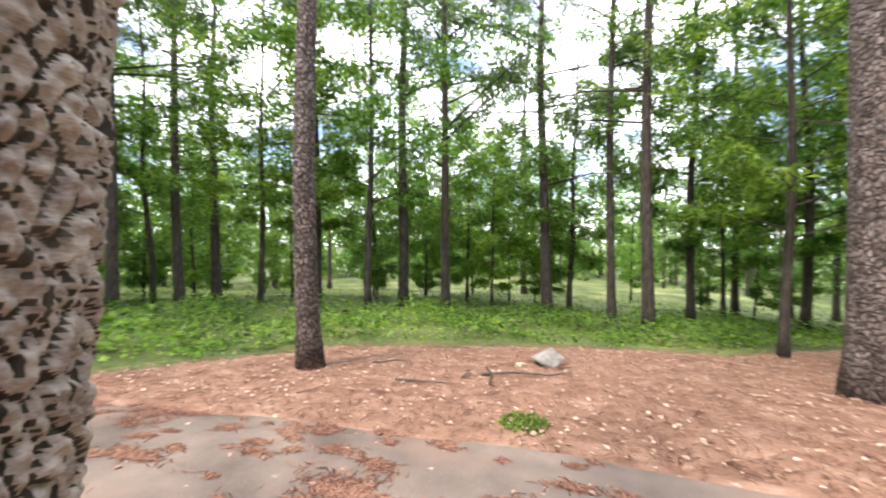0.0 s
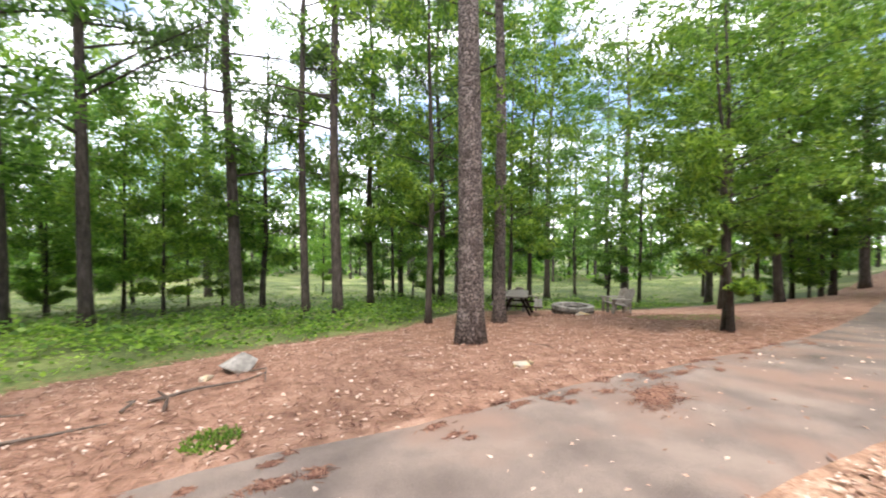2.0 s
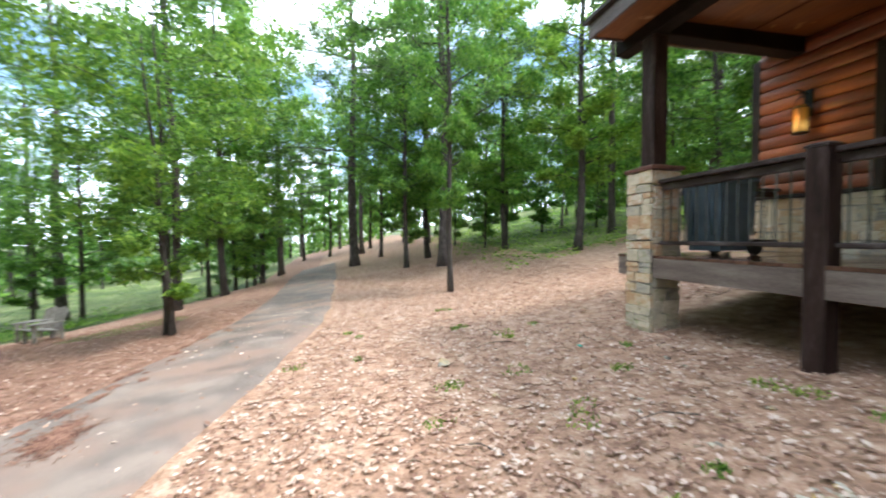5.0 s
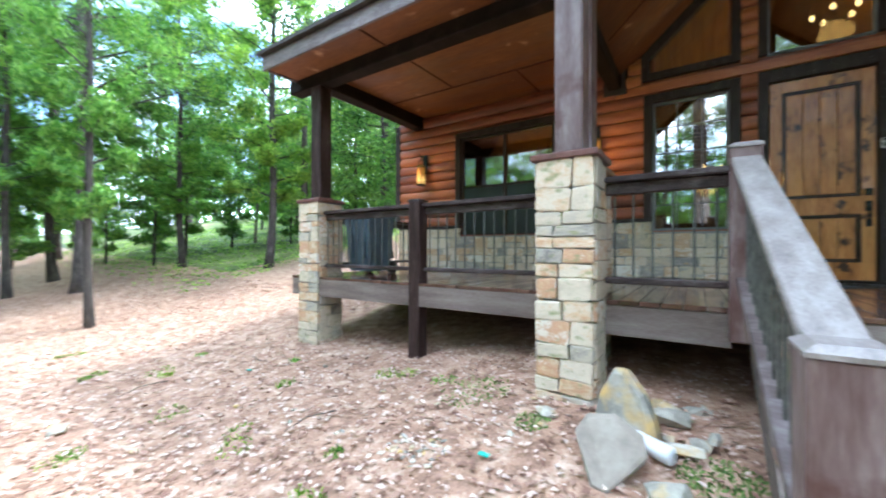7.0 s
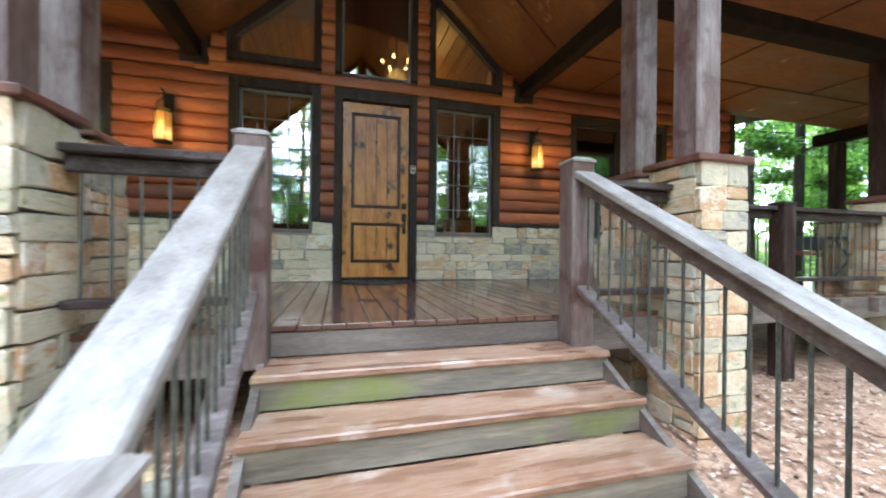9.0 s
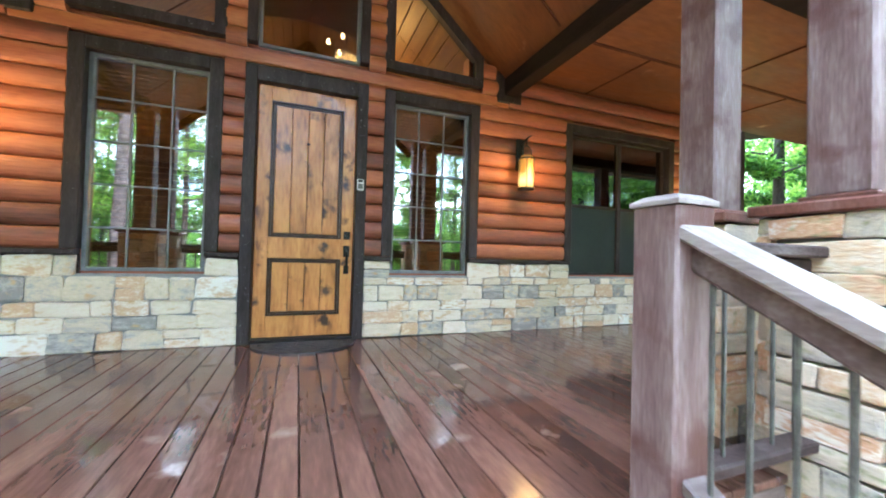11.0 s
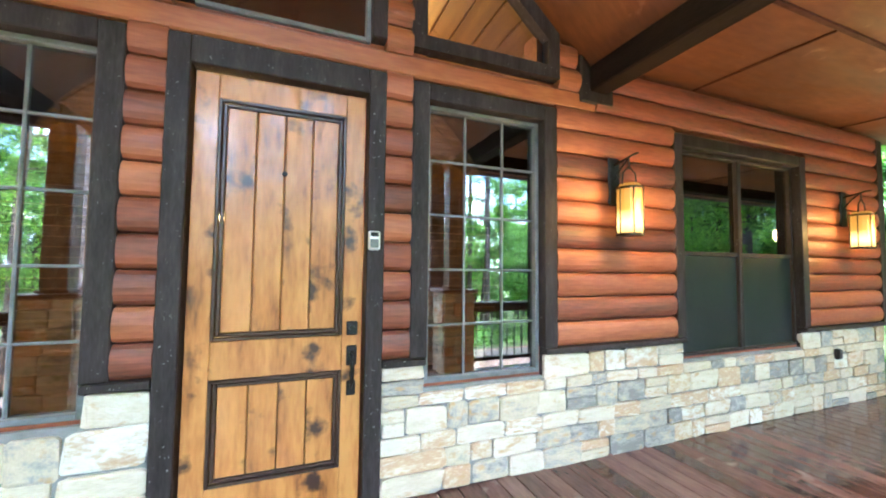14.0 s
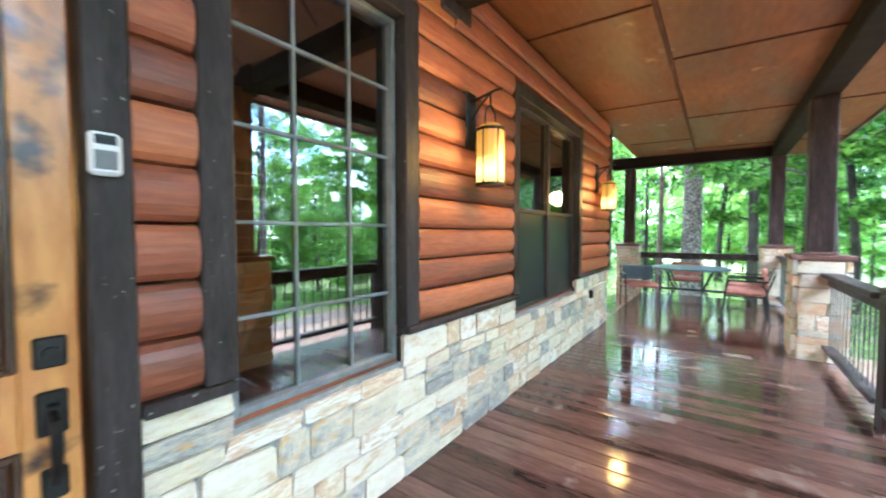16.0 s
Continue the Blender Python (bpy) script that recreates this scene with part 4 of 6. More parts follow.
def lay(parent, origin, ux, un, width, height, seed, mean=.14, skip=None, kit=None):
    """Rough coursed stones on a face: origin low corner, ux along it, un outward."""
    r = random.Random(seed)
    ux, un = Vector(ux), Vector(un)
    ang = math.atan2(ux.y, ux.x)
    base, p = Vector((0, 0, 0)), parent
    while p is not None:
        base += p.location
        p = p.parent
    z = 0.0
    while z < height - .02:
        h = r.choice((.11, .13, .15, .17)) * mean / .14
        if height - z - h < .07:
            h = height - z
        x = 0.0
        while x < width - .01:
            w = r.uniform(.14, .36) if width > .8 else r.uniform(.15, .3)
            if width - x - w < .11:
                w = width - x
            split = [(0, h)] if r.random() > .18 or h < .13 else [(0, h * .5), (h * .5, h * .5)]
            for dz, hh in split:
                c = Vector(origin) + ux * (x + w / 2)
                if not (skip and skip(c, z + dz + hh / 2)):
                    o = new("stone", r.choice(kit or STONES))
                    o.parent = parent
                    prd = r.uniform(.0, .010)
                    c = c + un * (.012 + prd) + Vector((0, 0, z + dz + hh / 2))
                    o.location = c - base
                    o.rotation_euler = (0, r.uniform(-.025, .025), ang)
                    o.scale = (w - .009, .05, hh - .009)
            x += w
        z += h


def pier(x0, x1, y0, y1, zb, seed, label):
    """Stone pier with its cap board; y0 is the front."""
    zt = 2.26
    p = thing("stone_pier", ((x0 + x1) / 2, (y0 + y1) / 2, zb), label, "pier", "stone porch piers")
    i = .04
    part("core", Geo().box(x0 + i, x1 - i, y1 + i, y0 - i, zb - .3, zt, .01), M_MORTAR, p)
    n = part("cap_board", Geo().box(x0 - .035, x1 + .035, y1 - .035, y0 + .035, zt + .001, zt + .05, .008), M_CAPSTONE, p, "reddish weathered cap board")
    h = zt - zb
    lay(p, (x0, y0 - .03, zb), (1, 0, 0), (0, 1, 0), x1 - x0, h, seed, kit=PIERSTONES)
    lay(p, (x0 + .03, y1 + .03, zb), (0, 1, 0), (-1, 0, 0), y0 - y1 - .06, h, seed + 1, kit=PIERSTONES)
    lay(p, (x1 - .03, y1 + .03, zb), (0, 1, 0), (1, 0, 0), y0 - y1 - .06, h, seed + 2, kit=PIERSTONES)
    lay(p, (x0, y1 + .03, zb), (1, 0, 0), (0, -1, 0), x1 - x0, h, seed + 3, kit=PIERSTONES)
    return p


def porch_post(x, y, top, w=.215):
    h = w / 2
    t = thing("porch_post", (x, y, 2.31), "weathered grey-brown square timber porch post" if abs(x - CX) < 3 else "dark brown stained square timber porch post", "post", "timber posts on the stone piers")
    g = Geo().box(x - h, x + h, y - h, y + h, 2.34, top, .012)
    part("shaft", g, M_POST if abs(x - CX) < 3 else M_DKPOST, t)
    g = Geo().box(x - h - .02, x + h + .02, y - h - .02, y + h + .02, 2.311, 2.345, .008)
    part("foot", g, M_CAPSTONE, t)


BEAM_Z = 3.98
PIERS = [(.55, FY), (-3.52, FY), (.62, SY), (-3.57, SY), (4.36, SY), (-7.36, SYW), (-11.15, SYW), (-11.15, WALL - .02)]
for i, (x, y) in enumerate(PIERS):
    zb = G(x + .2, y) - .08
    pier(x, x + .43, y, y - .43, zb, 100 + 7 * i, "cream and tan stone pier with a reddish cap board" if i % 2 else "pale mixed stone pier, greenish near the ground")
    porch_post(x + .215, y - .215, 4.6 if y == FY else BEAM_Z - .002)


def build_beams():
    y = SY - .21
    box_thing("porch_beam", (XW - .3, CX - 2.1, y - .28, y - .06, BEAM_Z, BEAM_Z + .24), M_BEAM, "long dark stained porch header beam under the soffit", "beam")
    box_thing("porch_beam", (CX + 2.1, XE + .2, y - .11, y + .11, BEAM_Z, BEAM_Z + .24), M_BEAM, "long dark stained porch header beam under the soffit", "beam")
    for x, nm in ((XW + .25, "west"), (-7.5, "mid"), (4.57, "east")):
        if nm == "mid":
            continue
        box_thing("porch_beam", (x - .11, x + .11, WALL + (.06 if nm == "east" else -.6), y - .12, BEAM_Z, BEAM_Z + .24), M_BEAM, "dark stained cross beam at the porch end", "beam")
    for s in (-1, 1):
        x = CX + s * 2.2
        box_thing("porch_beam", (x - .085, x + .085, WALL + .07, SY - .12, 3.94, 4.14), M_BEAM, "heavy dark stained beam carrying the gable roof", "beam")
        box_thing("beam_pocket", (x - .16, x + .16, WALL + .0, WALL + .068, 3.86, 4.30), M_TRIM, "dark painted block where the beam meets the wall", "block")


build_beams()


def sheet(name, quad, th, material, label=""):
    """A thin slab under four corners."""
    a = [Vector(p) for p in quad]
    g = Geo()
    vs = [tuple(p) for p in a] + [tuple(p + Vector((0, 0, th))) for p in a]
    g.add(vs, [(0, 1, 2, 3), (7, 6, 5, 4)] + [(i, (i + 1) % 4, 4 + (i + 1) % 4, 4 + i) for i in range(4)])
    return setting(name, g, material, fix=True, label=label)


def build_roof():
    e = -4.65
    for n, (x0, x1) in enumerate(((XW - .7, CX - 2.1), (CX + 2.1, XE + .06))):
        sheet(f"ceiling", ((x0, WALL - .1, soffit_z(WALL)), (x1, WALL - .1, soffit_z(WALL)), (x1, e, soffit_z(e)), (x0, e, soffit_z(e))), .03, M_SOFFIT,
              "orange-brown stained plywood soffit")
        g = Geo()
        t = .014
        y = -6.71
        slab(g, (x0, y, soffit_z(y) + .0), (x1, y, soffit_z(y)), .04, t)
        sgn = -1 if n == 0 else 1
        for o, a, b in ((3.36, WALL, y - .02), (5.72, WALL, y - .02), (8.14, WALL, y - .02), (4.44, y + .02, e), (6.70, y + .02, e), (9.1, y + .02, e)):
            xx = CX + sgn * o
            if x0 < xx < x1:
                slab(g, (xx, a, soffit_z(a)), (xx, b, soffit_z(b)), .028, t)
        setting("trim", g, M_SEAM)
        g = Geo()
        slab(g, (x0, e + .02, soffit_z(e) + .16), (x1, e + .02, soffit_z(e) + .16), .04, .2)
        xo = x0 + .02 if n == 0 else x1 - .02
        slab(g, (xo, WALL - 1, soffit_z(WALL - 1) + .18), (xo, e, soffit_z(e) + .18), .04, .2)
        setting("fascia", g, M_RAIL)
        sheet("roof", ((x0 - .06, -14.5, 6.0), (x1 + .06, -14.5, 6.0), (x1 + .06, e + .1, soffit_z(e) + .17), (x0 - .06, e + .1, soffit_z(e) + .17)), .05, M_SHINGLE)
    f = -4.05
    for s in (-1, 1):
        xa, xb = CX, CX + s * 2.15
        q = [(xa, WALL - 6.2, gz(0)), (xb, WALL - 6.2, gz(2.15)), (xb, f, gz(2.15)), (xa, f, gz(0))]
        q2 = [(CX, WALL - .03, gz(0)), (CX + s * 2.2, WALL - .03, gz(2.2)), (CX + s * 2.2, f, gz(2.2)), (CX, f, gz(0))]
        sheet("ceiling", q2, .03, M_SOFFIT, "orange-brown stained plywood vault")
        sheet("roof", [(x, y, z + .2) for x, y, z in q], .05, M_SHINGLE)
        g = Geo()
        for y in (-6.6, -5.4):
            slab(g, (CX + s * .02, y, gz(0) - .0), (CX + s * 2.1, y, gz(2.1)), .025, .012)
        setting("trim", g, M_SEAM)
        g = Geo()
        slab(g, (CX, f, gz(0) + .2), (CX + s * 2.2, f, gz(2.2) + .2), .05, .26)
        setting("fascia", g, M_BEAM)
    box_thing("king_post", (CX - .09, CX + .09, f - .16, f + .02, 4.3, 6.0), M_BEAM, "dark stained upright post in the open gable", "post")
    # close the house above the rooms
    g = Geo()
    g.box(CX - 2.24, CX + 2.24, WALL - 6, WALL - 5.9, DECK, 6.3)
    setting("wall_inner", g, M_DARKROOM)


build_roof()


def build_interior():
    g = Geo()
    g.box(WX0 + .15, WX1 - .15, -13.9, WALL - .2, DECK - .1, DECK - .02, 0)
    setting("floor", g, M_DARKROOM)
    g = Geo()
    g.box(WX0 + .16, CX - 2.25, -13.9, WALL - .2, 4.0, 4.05, 0)
    g.box(CX + 2.25, WX1 - .16, -13.9, WALL - .2, 4.0, 4.05, 0)
    for s in (-1, 1):
        for i in range(17):
            o0, o1 = i * .14 + .004, (i + 1) * .14 - .004
            slab(g, (CX + s * o0, -10.8, gz(o0) - .02), (CX + s * o1, -10.8, gz(o1) - .02), 6.0, .03, c=.006)
        slab(g, (CX, -10.8, gz(0) + .0), (CX + s * 2.4, -10.8, gz(2.4) + .0), 6.0, .01)
    setting("ceiling", g, M_PINEBOARD, label="pine board ceiling inside")
    g = Geo()
    g.box(WX0 + .16, WX1 - .16, -13.95, -13.9, DECK, 4.0, 0)
    g.box(WX0 + .16, WX0 + .2, -13.9, WALL - .2, DECK, 4.0, 0)
    g.box(WX1 - .2, WX1 - .16, -13.9, WALL - .2, DECK, 4.0, 0)
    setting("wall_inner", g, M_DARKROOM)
    for x, y, z in ((CX - .5, -9.4, 5.0), (CX - 3.9, -9.8, 3.2), (CX + 3.9, -9.8, 3.2), (CX + 1.0, -10.6, 3.1)):
        t = thing("chandelier", (x, y, z), "small warm glowing chandelier with bare bulbs", "chandelier")
        g = Geo()
        g.tube([(x, y, z + .8), (x, y, z)], [.01, .012], 6)
        for i in range(5):
            a = i * 2 * math.pi / 5
            g.tube([(x, y, z), (x + .15 * math.cos(a), y + .15 * math.sin(a), z - .05), (x + .25 * math.cos(a), y + .25 * math.sin(a), z + .03)], [.008] * 3, 5)
        part("arms", g, M_BLACK, t)
        for i in range(5):
            a = i * 2 * math.pi / 5
            px, py = x + .25 * math.cos(a), y + .25 * math.sin(a)
            part("bulb", Geo().tube([(px, py, z + .03), (px, py, z + .07), (px, py, z + .12)], [.015, .032, .008], 8), M_BULB, t)
        l = bpy.data.lights.new("room_lamp", "POINT")
        l.energy, l.color, l.shadow_soft_size = (4 if z > 4 else 6), (1.0, .52, .12), .2
        lo = new("room_lamp", l)
        lo.location = (x, y, z - .25)


build_interior()

# ---- stones on the wall ----
def build_wainscot():
    w = tagged(new("stone_wainscot", None), kind="structure", label="cream and tan rough stone wainscot")
    full, low = .79, .62
    segs = [(WX0, CX - 4.81, full), (CX - 4.81, CX - 3.11, low), (CX - 3.11, CX - 1.72, full), (CX - 1.72, CX - .83, low), (CX - .83, CX - .565, full),
            (CX + .565, CX + .83, full), (CX + .83, CX + 1.72, low), (CX + 1.72, CX + 3.11, full), (CX + 3.11, CX + 4.88, low), (CX + 4.88, WX1, full)]
    lay(w, (WX0, WALL - .005, DECK), (1, 0, 0), (0, 1, 0), CX - .565 - WX0, low, 300, .135)
    lay(w, (CX + .565, WALL - .005, DECK), (1, 0, 0), (0, 1, 0), WX1 - CX - .565, low, 301, .135)
    for i, (a, b, h) in enumerate(segs):
        if h > low:
            lay(w, (a, WALL - .005, DECK + low), (1, 0, 0), (0, 1, 0), b - a, full - low, 310 + i, .19)
    g = Geo()
    g.box(WX0 + .01, CX - .562, WALL - .02, WALL + .012, DECK, DECK + .64, .003)
    g.box(CX + .562, WX1 - .01, WALL - .02, WALL + .012, DECK, DECK + .64, .003)
    part("mortar_bed", g, M_MORTAR, w)
    g = Geo()
    for a, b in ((WX0, CX - 4.805), (CX - 3.115, CX - 1.715), (CX - .835, CX - .562), (CX + .562, CX + .835), (CX + 1.715, CX + 3.115), (CX + 4.875, WX1)):
        g.box(a + .002, b - .002, WALL - .02, WALL + .075, 1.995, 2.035, .006)
        g.box(a + .002, b - .002, WALL - .02, WALL + .011, DECK + .64, 1.995, .002)
    part("ledge_trim", g, M_TRIM, w, "dark timber ledge over the stone")
    g = Geo()
    for x in (WX0, WX1):
        g.box(x - .06, x + .06, WALL - .05, WALL + .07, 2.04, 4.13, .006)
    part("corner_board", g, M_TRIM, w)
    lay(w, (WX0, -9.7, DECK - .5), (0, 1, 0), (-1, 0, 0), 2.0, 1.29, 340, .135)


def rock(x, y, sx, sy, sz, seed, label="pale rough rock with lichen lying on the ground", rz=0.0, tilt=0.0, z=None, mt=None, n=15):
    rr = random.Random(seed)
    bm = bmesh.new()
    for _ in range(n):
        v = Vector([rr.gauss(0, 1) for _ in range(3)]).normalized() * rr.uniform(.75, 1.1)
        bm.verts.new((v.x, v.y, max(-.6, v.z)))
    res = bmesh.ops.convex_hull(bm, input=bm.verts)
    bmesh.ops.delete(bm, geom=list({e for e in res["geom_interior"] + res["geom_unused"] if isinstance(e, bmesh.types.BMVert)}), context="VERTS")
    bmesh.ops.bevel(bm, geom=list(bm.edges), offset=.035, segments=1, affect="EDGES")
    zz = G(x, y) if z is None else z
    m = Matrix.Translation((x, y, zz + sz * .35)) @ Euler((tilt, 0, rz)).to_matrix().to_4x4() @ Matrix.Diagonal((sx, sy, sz, 1))
    bm.transform(m)
    me = bpy.data.meshes.new("rock")
    bm.to_mesh(me)
    bm.free()
    me.materials.append(mt or M_ROCK)
    return tagged(new("rock", me), label=label, category="rock")


def build_rocks():
    rock(1.05, 4.85, .30, .2, .19, 1, "grey and white boulder lying on pine straw", mt=M_GREYROCK)
    rock(.72, 4.6, .13, .1, .05, 21)
    for i, (x, y, a, b, c) in enumerate(((3.95, 2.45, .13, .08, .06), (4.12, 2.5, .08, .06, .05), (4.0, 2.58, .07, .07, .04), (4.8, -2.5, .15, .09, .07))):
        rock(x, y, a, b, c, 30 + i)
    def slab_rock(x, y, z, outline, th, rz, tilt, seed, label, mt=None):
        rr = random.Random(seed)
        m = Matrix.Translation((x, y, z)) @ Matrix.Rotation(rz, 4, "Z") @ Matrix.Rotation(tilt, 4, "X")
        n = len(outline)
        vs = []
        for w, sc in ((-th / 2, .9), (-th / 4, 1.0), (th / 4, 1.0), (th / 2, .88)):
            vs += [tuple(m @ Vector((u * sc + rr.uniform(-.008, .008), w + rr.uniform(-.01, .01), v * sc + rr.uniform(-.008, .008)))) for u, v in outline]
        g = Geo()
        g.add(vs, [tuple(range(n)), tuple(range(3 * n, 4 * n))[::-1]] + [(k * n + i, k * n + (i + 1) % n, (k + 1) * n + (i + 1) % n, (k + 1) * n + i) for k in range(3) for i in range(n)])
        tagged(part("rock", g, mt or M_ROCK, None, label, fix=True), category="rock")

    slab_rock(.32, -4.18, G(.32, -4.18) - .02, [(-.18, 0), (.0, -.03), (.2, .02), (.17, .13), (.10, .29), (-.01, .42), (-.08, .41), (-.16, .23)], .14, math.pi - .25, -.2, 3,
              "large pale triangular rock leaning on the heap")
    slab_rock(.37, -3.66, G(.37, -3.66) - .01, [(-.03, 0), (.05, 0), (.19, .24), (.14, .35), (-.02, .42), (-.16, .38), (-.21, .27)], .07, math.pi - .15, -.85, 5, "leaning flat tan-grey slab on leaves", M_TANROCK)
    # heap beside the steps
    rock(.03, -4.16, .17, .10, .04, 6, "thin grey slate piece", .2, .1)
    rock(.04, -3.72, .13, .12, .09, 8, "mossy pale stone beside the steps", .4)
    rock(.10, -4.45, .16, .12, .09, 9)
    rock(.82, -4.2, .09, .07, .05, 11, "small white rounded stone beside the pier")
    rr = random.Random(9)
    for i in range(24):
        rock(.15 + rr.uniform(-.3, .25), -4.15 - rr.random() * 1.1, rr.uniform(.04, .12), rr.uniform(.04, .09), rr.uniform(.03, .07), 50 + i, "small pale broken stone in the heap", rr.uniform(0, 3),
             z=G(.1, -4) + rr.uniform(0, .12) * (1 - i / 40))
    for i in range(16):
        rock(rr.uniform(.6, 4), rr.uniform(-4.6, -2.6), rr.uniform(.02, .05), rr.uniform(.02, .04), rr.uniform(.012, .03), 90 + i, "small pale stone among leaves", rr.uniform(0, 3))
    for i in range(46):
        a, q = rr.uniform(0, 6.28), rr.random() ** .6
        rock(1.49 + .27 * q * math.cos(a), -3.56 + .19 * q * math.sin(a), rr.uniform(.015, .045), rr.uniform(.012, .03), rr.uniform(.006, .014), 120 + i, "small broken pale slate chip on the leaves", rr.uniform(0, 3))
    for x, y in ((1.01, -3.62), (4.37, -4.06)):
        z = G(x, y) + .03
        bm_ = Geo().box(x - .035, x + .035, y - .02, y + .02, z - .004, z + .006, .003)
        tagged(part("plastic_scrap", bm_, M_TEAL, None, "small crumpled teal plastic scrap among dry leaves"), category="litter")
    x, y = .15, -4.02
    z = G(x, y) + .06
    p = thing("plastic_tube", (x, y, z), "short white plastic tube lying by the rocks", "tube")
    g = Geo().tube([(x - .1, y + .05, z), (x - .09, y + .045, z), (x + .09, y - .05, z + .01), (x + .1, y - .055, z + .01)], [.04, .05, .05, .04], 14)
    part("shell", g, M_WHITE, p, smooth=True)


def stick(pts, r, label="dead grey stick lying on pine straw"):
    g = Geo().tube([(x, y, G(x, y) + z) for x, y, z in pts], [r * (1 - .6 * i / (len(pts) - 1)) for i in range(len(pts))], 6)
    return tagged(part("stick", g, M_BRANCH, None, label), category="stick")


def build_sticks():
    stick([(-.75, 3.55, .02), (-.4, 3.5, .04), (-.05, 3.55, .03)], .02)
    stick([(-1.3, 4.2, .02), (-1.0, 4.35, .05), (-.75, 4.3, .03)], .018)
    stick([(.2, 4.0, .03), (.6, 4.1, .06), (1.1, 4.2, .03), (1.35, 4.4, .03)], .022)
    stick([(.35, 3.7, .0), (.38, 3.72, .12), (.30, 3.74, .2)], .026, "grey broken stump standing in the straw")
    stick([(.0, 3.85, .02), (.1, 3.95, .08), (.02, 4.05, .05)], .02)
    stick([(1.2, 4.6, .03), (1.35, 4.3, .12), (1.3, 4.0, .03)], .012)
    rr = random.Random(14)
    for i in range(22):
        x, y = rr.uniform(-3, 8), rr.choice((rr.uniform(2.6, 6), rr.uniform(-4.4, -1.4)))
        a = rr.uniform(0, 3)
        l = rr.uniform(.08, .28)
        stick([(x, y, .02), (x + l * math.cos(a), y + l * math.sin(a), .035), (x + 1.8 * l * math.cos(a + .3), y + 1.8 * l * math.sin(a + .3), .02)], .008, "small dead twig among leaves")


def build_bin():
    x, y = 4.36, -6.05
    b = thing("wheeled_bin", (x, y, DECK), "blue-grey wheeled rubbish bin with a closed lid on the deck", "bin")
    g = Geo()
    w0, w1, z0, z1 = .22, .28, DECK + .05, DECK + .93
    vs = [(x - w0, y - w0, z0), (x + w0, y - w0, z0), (x + w0, y + w0, z0), (x - w0, y + w0, z0), (x - w1, y - w1, z1), (x + w1, y - w1, z1), (x + w1, y + w1, z1), (x - w1, y + w1, z1)]
    g.add(vs, [(3, 2, 1, 0), (4, 5, 6, 7)] + [(i, (i + 1) % 4, 4 + (i + 1) % 4, 4 + i) for i in range(4)])
    part("body", g, M_BIN, b)
    for s in (-1, 1):
        part("rib", Geo().box(x + s * .14 - .02, x + s * .14 + .02, y + .22, y + .285, DECK + .25, DECK + .85, .008), M_BIN, b)
    part("rim", Geo().box(x - .30, x + .30, y - .30, y + .30, z1 - .05, z1 - .005, .015), M_BIN, b)
    g = Geo()
    g.box(x - .31, x + .31, y - .31, y + .33, z1, z1 + .05, .02)
    g.box(x - .2, x + .2, y - .2, y + .2, z1 + .05, z1 + .085, .02)
    part("lid", g, M_BIN, b, "slightly domed plastic lid")
    for s in (-1, 1):
        part("wheel", Geo().tube([(x + s * .24, y - .26, DECK + .1), (x + s * .29, y - .26, DECK + .1)], [.1, .1], 16), M_BLACK, b)
    part("handle", Geo().tube([(x - .25, y - .34, z1 + .0), (x + .25, y - .34, z1)], [.014, .014], 8), M_BIN, b)


def build_mat():
    x, y = CX - .02, WALL + .10
    m = thing("door_mat", (x, y, DECK), "black half-round rubber door mat with a pebbled pattern", "mat")
    n = 20
    prof = [(x + .46 * math.cos(math.pi * i / n), y + .42 * math.sin(math.pi * i / n)) for i in range(n + 1)]
    part("base", Geo().prism(prof, 2, DECK + .001, DECK + .016), M_RUBBER, m, fix=True)
    rr = random.Random(2)
    g = Geo()
    for i in range(240):
        a, q = rr.uniform(.08, math.pi - .08), math.sqrt(rr.random()) * .9
        px, py = x + .46 * q * math.cos(a), y + .02 + .40 * q * math.sin(a)
        s1, s2 = rr.uniform(.010, .022), rr.uniform(.008, .016)
        g.box(px - s1, px + s1, py - s2, py + s2, DECK + .0155, DECK + .024, .006, None)
    part("pebble_relief", g, M_RUBBER, m, kind="stuff")


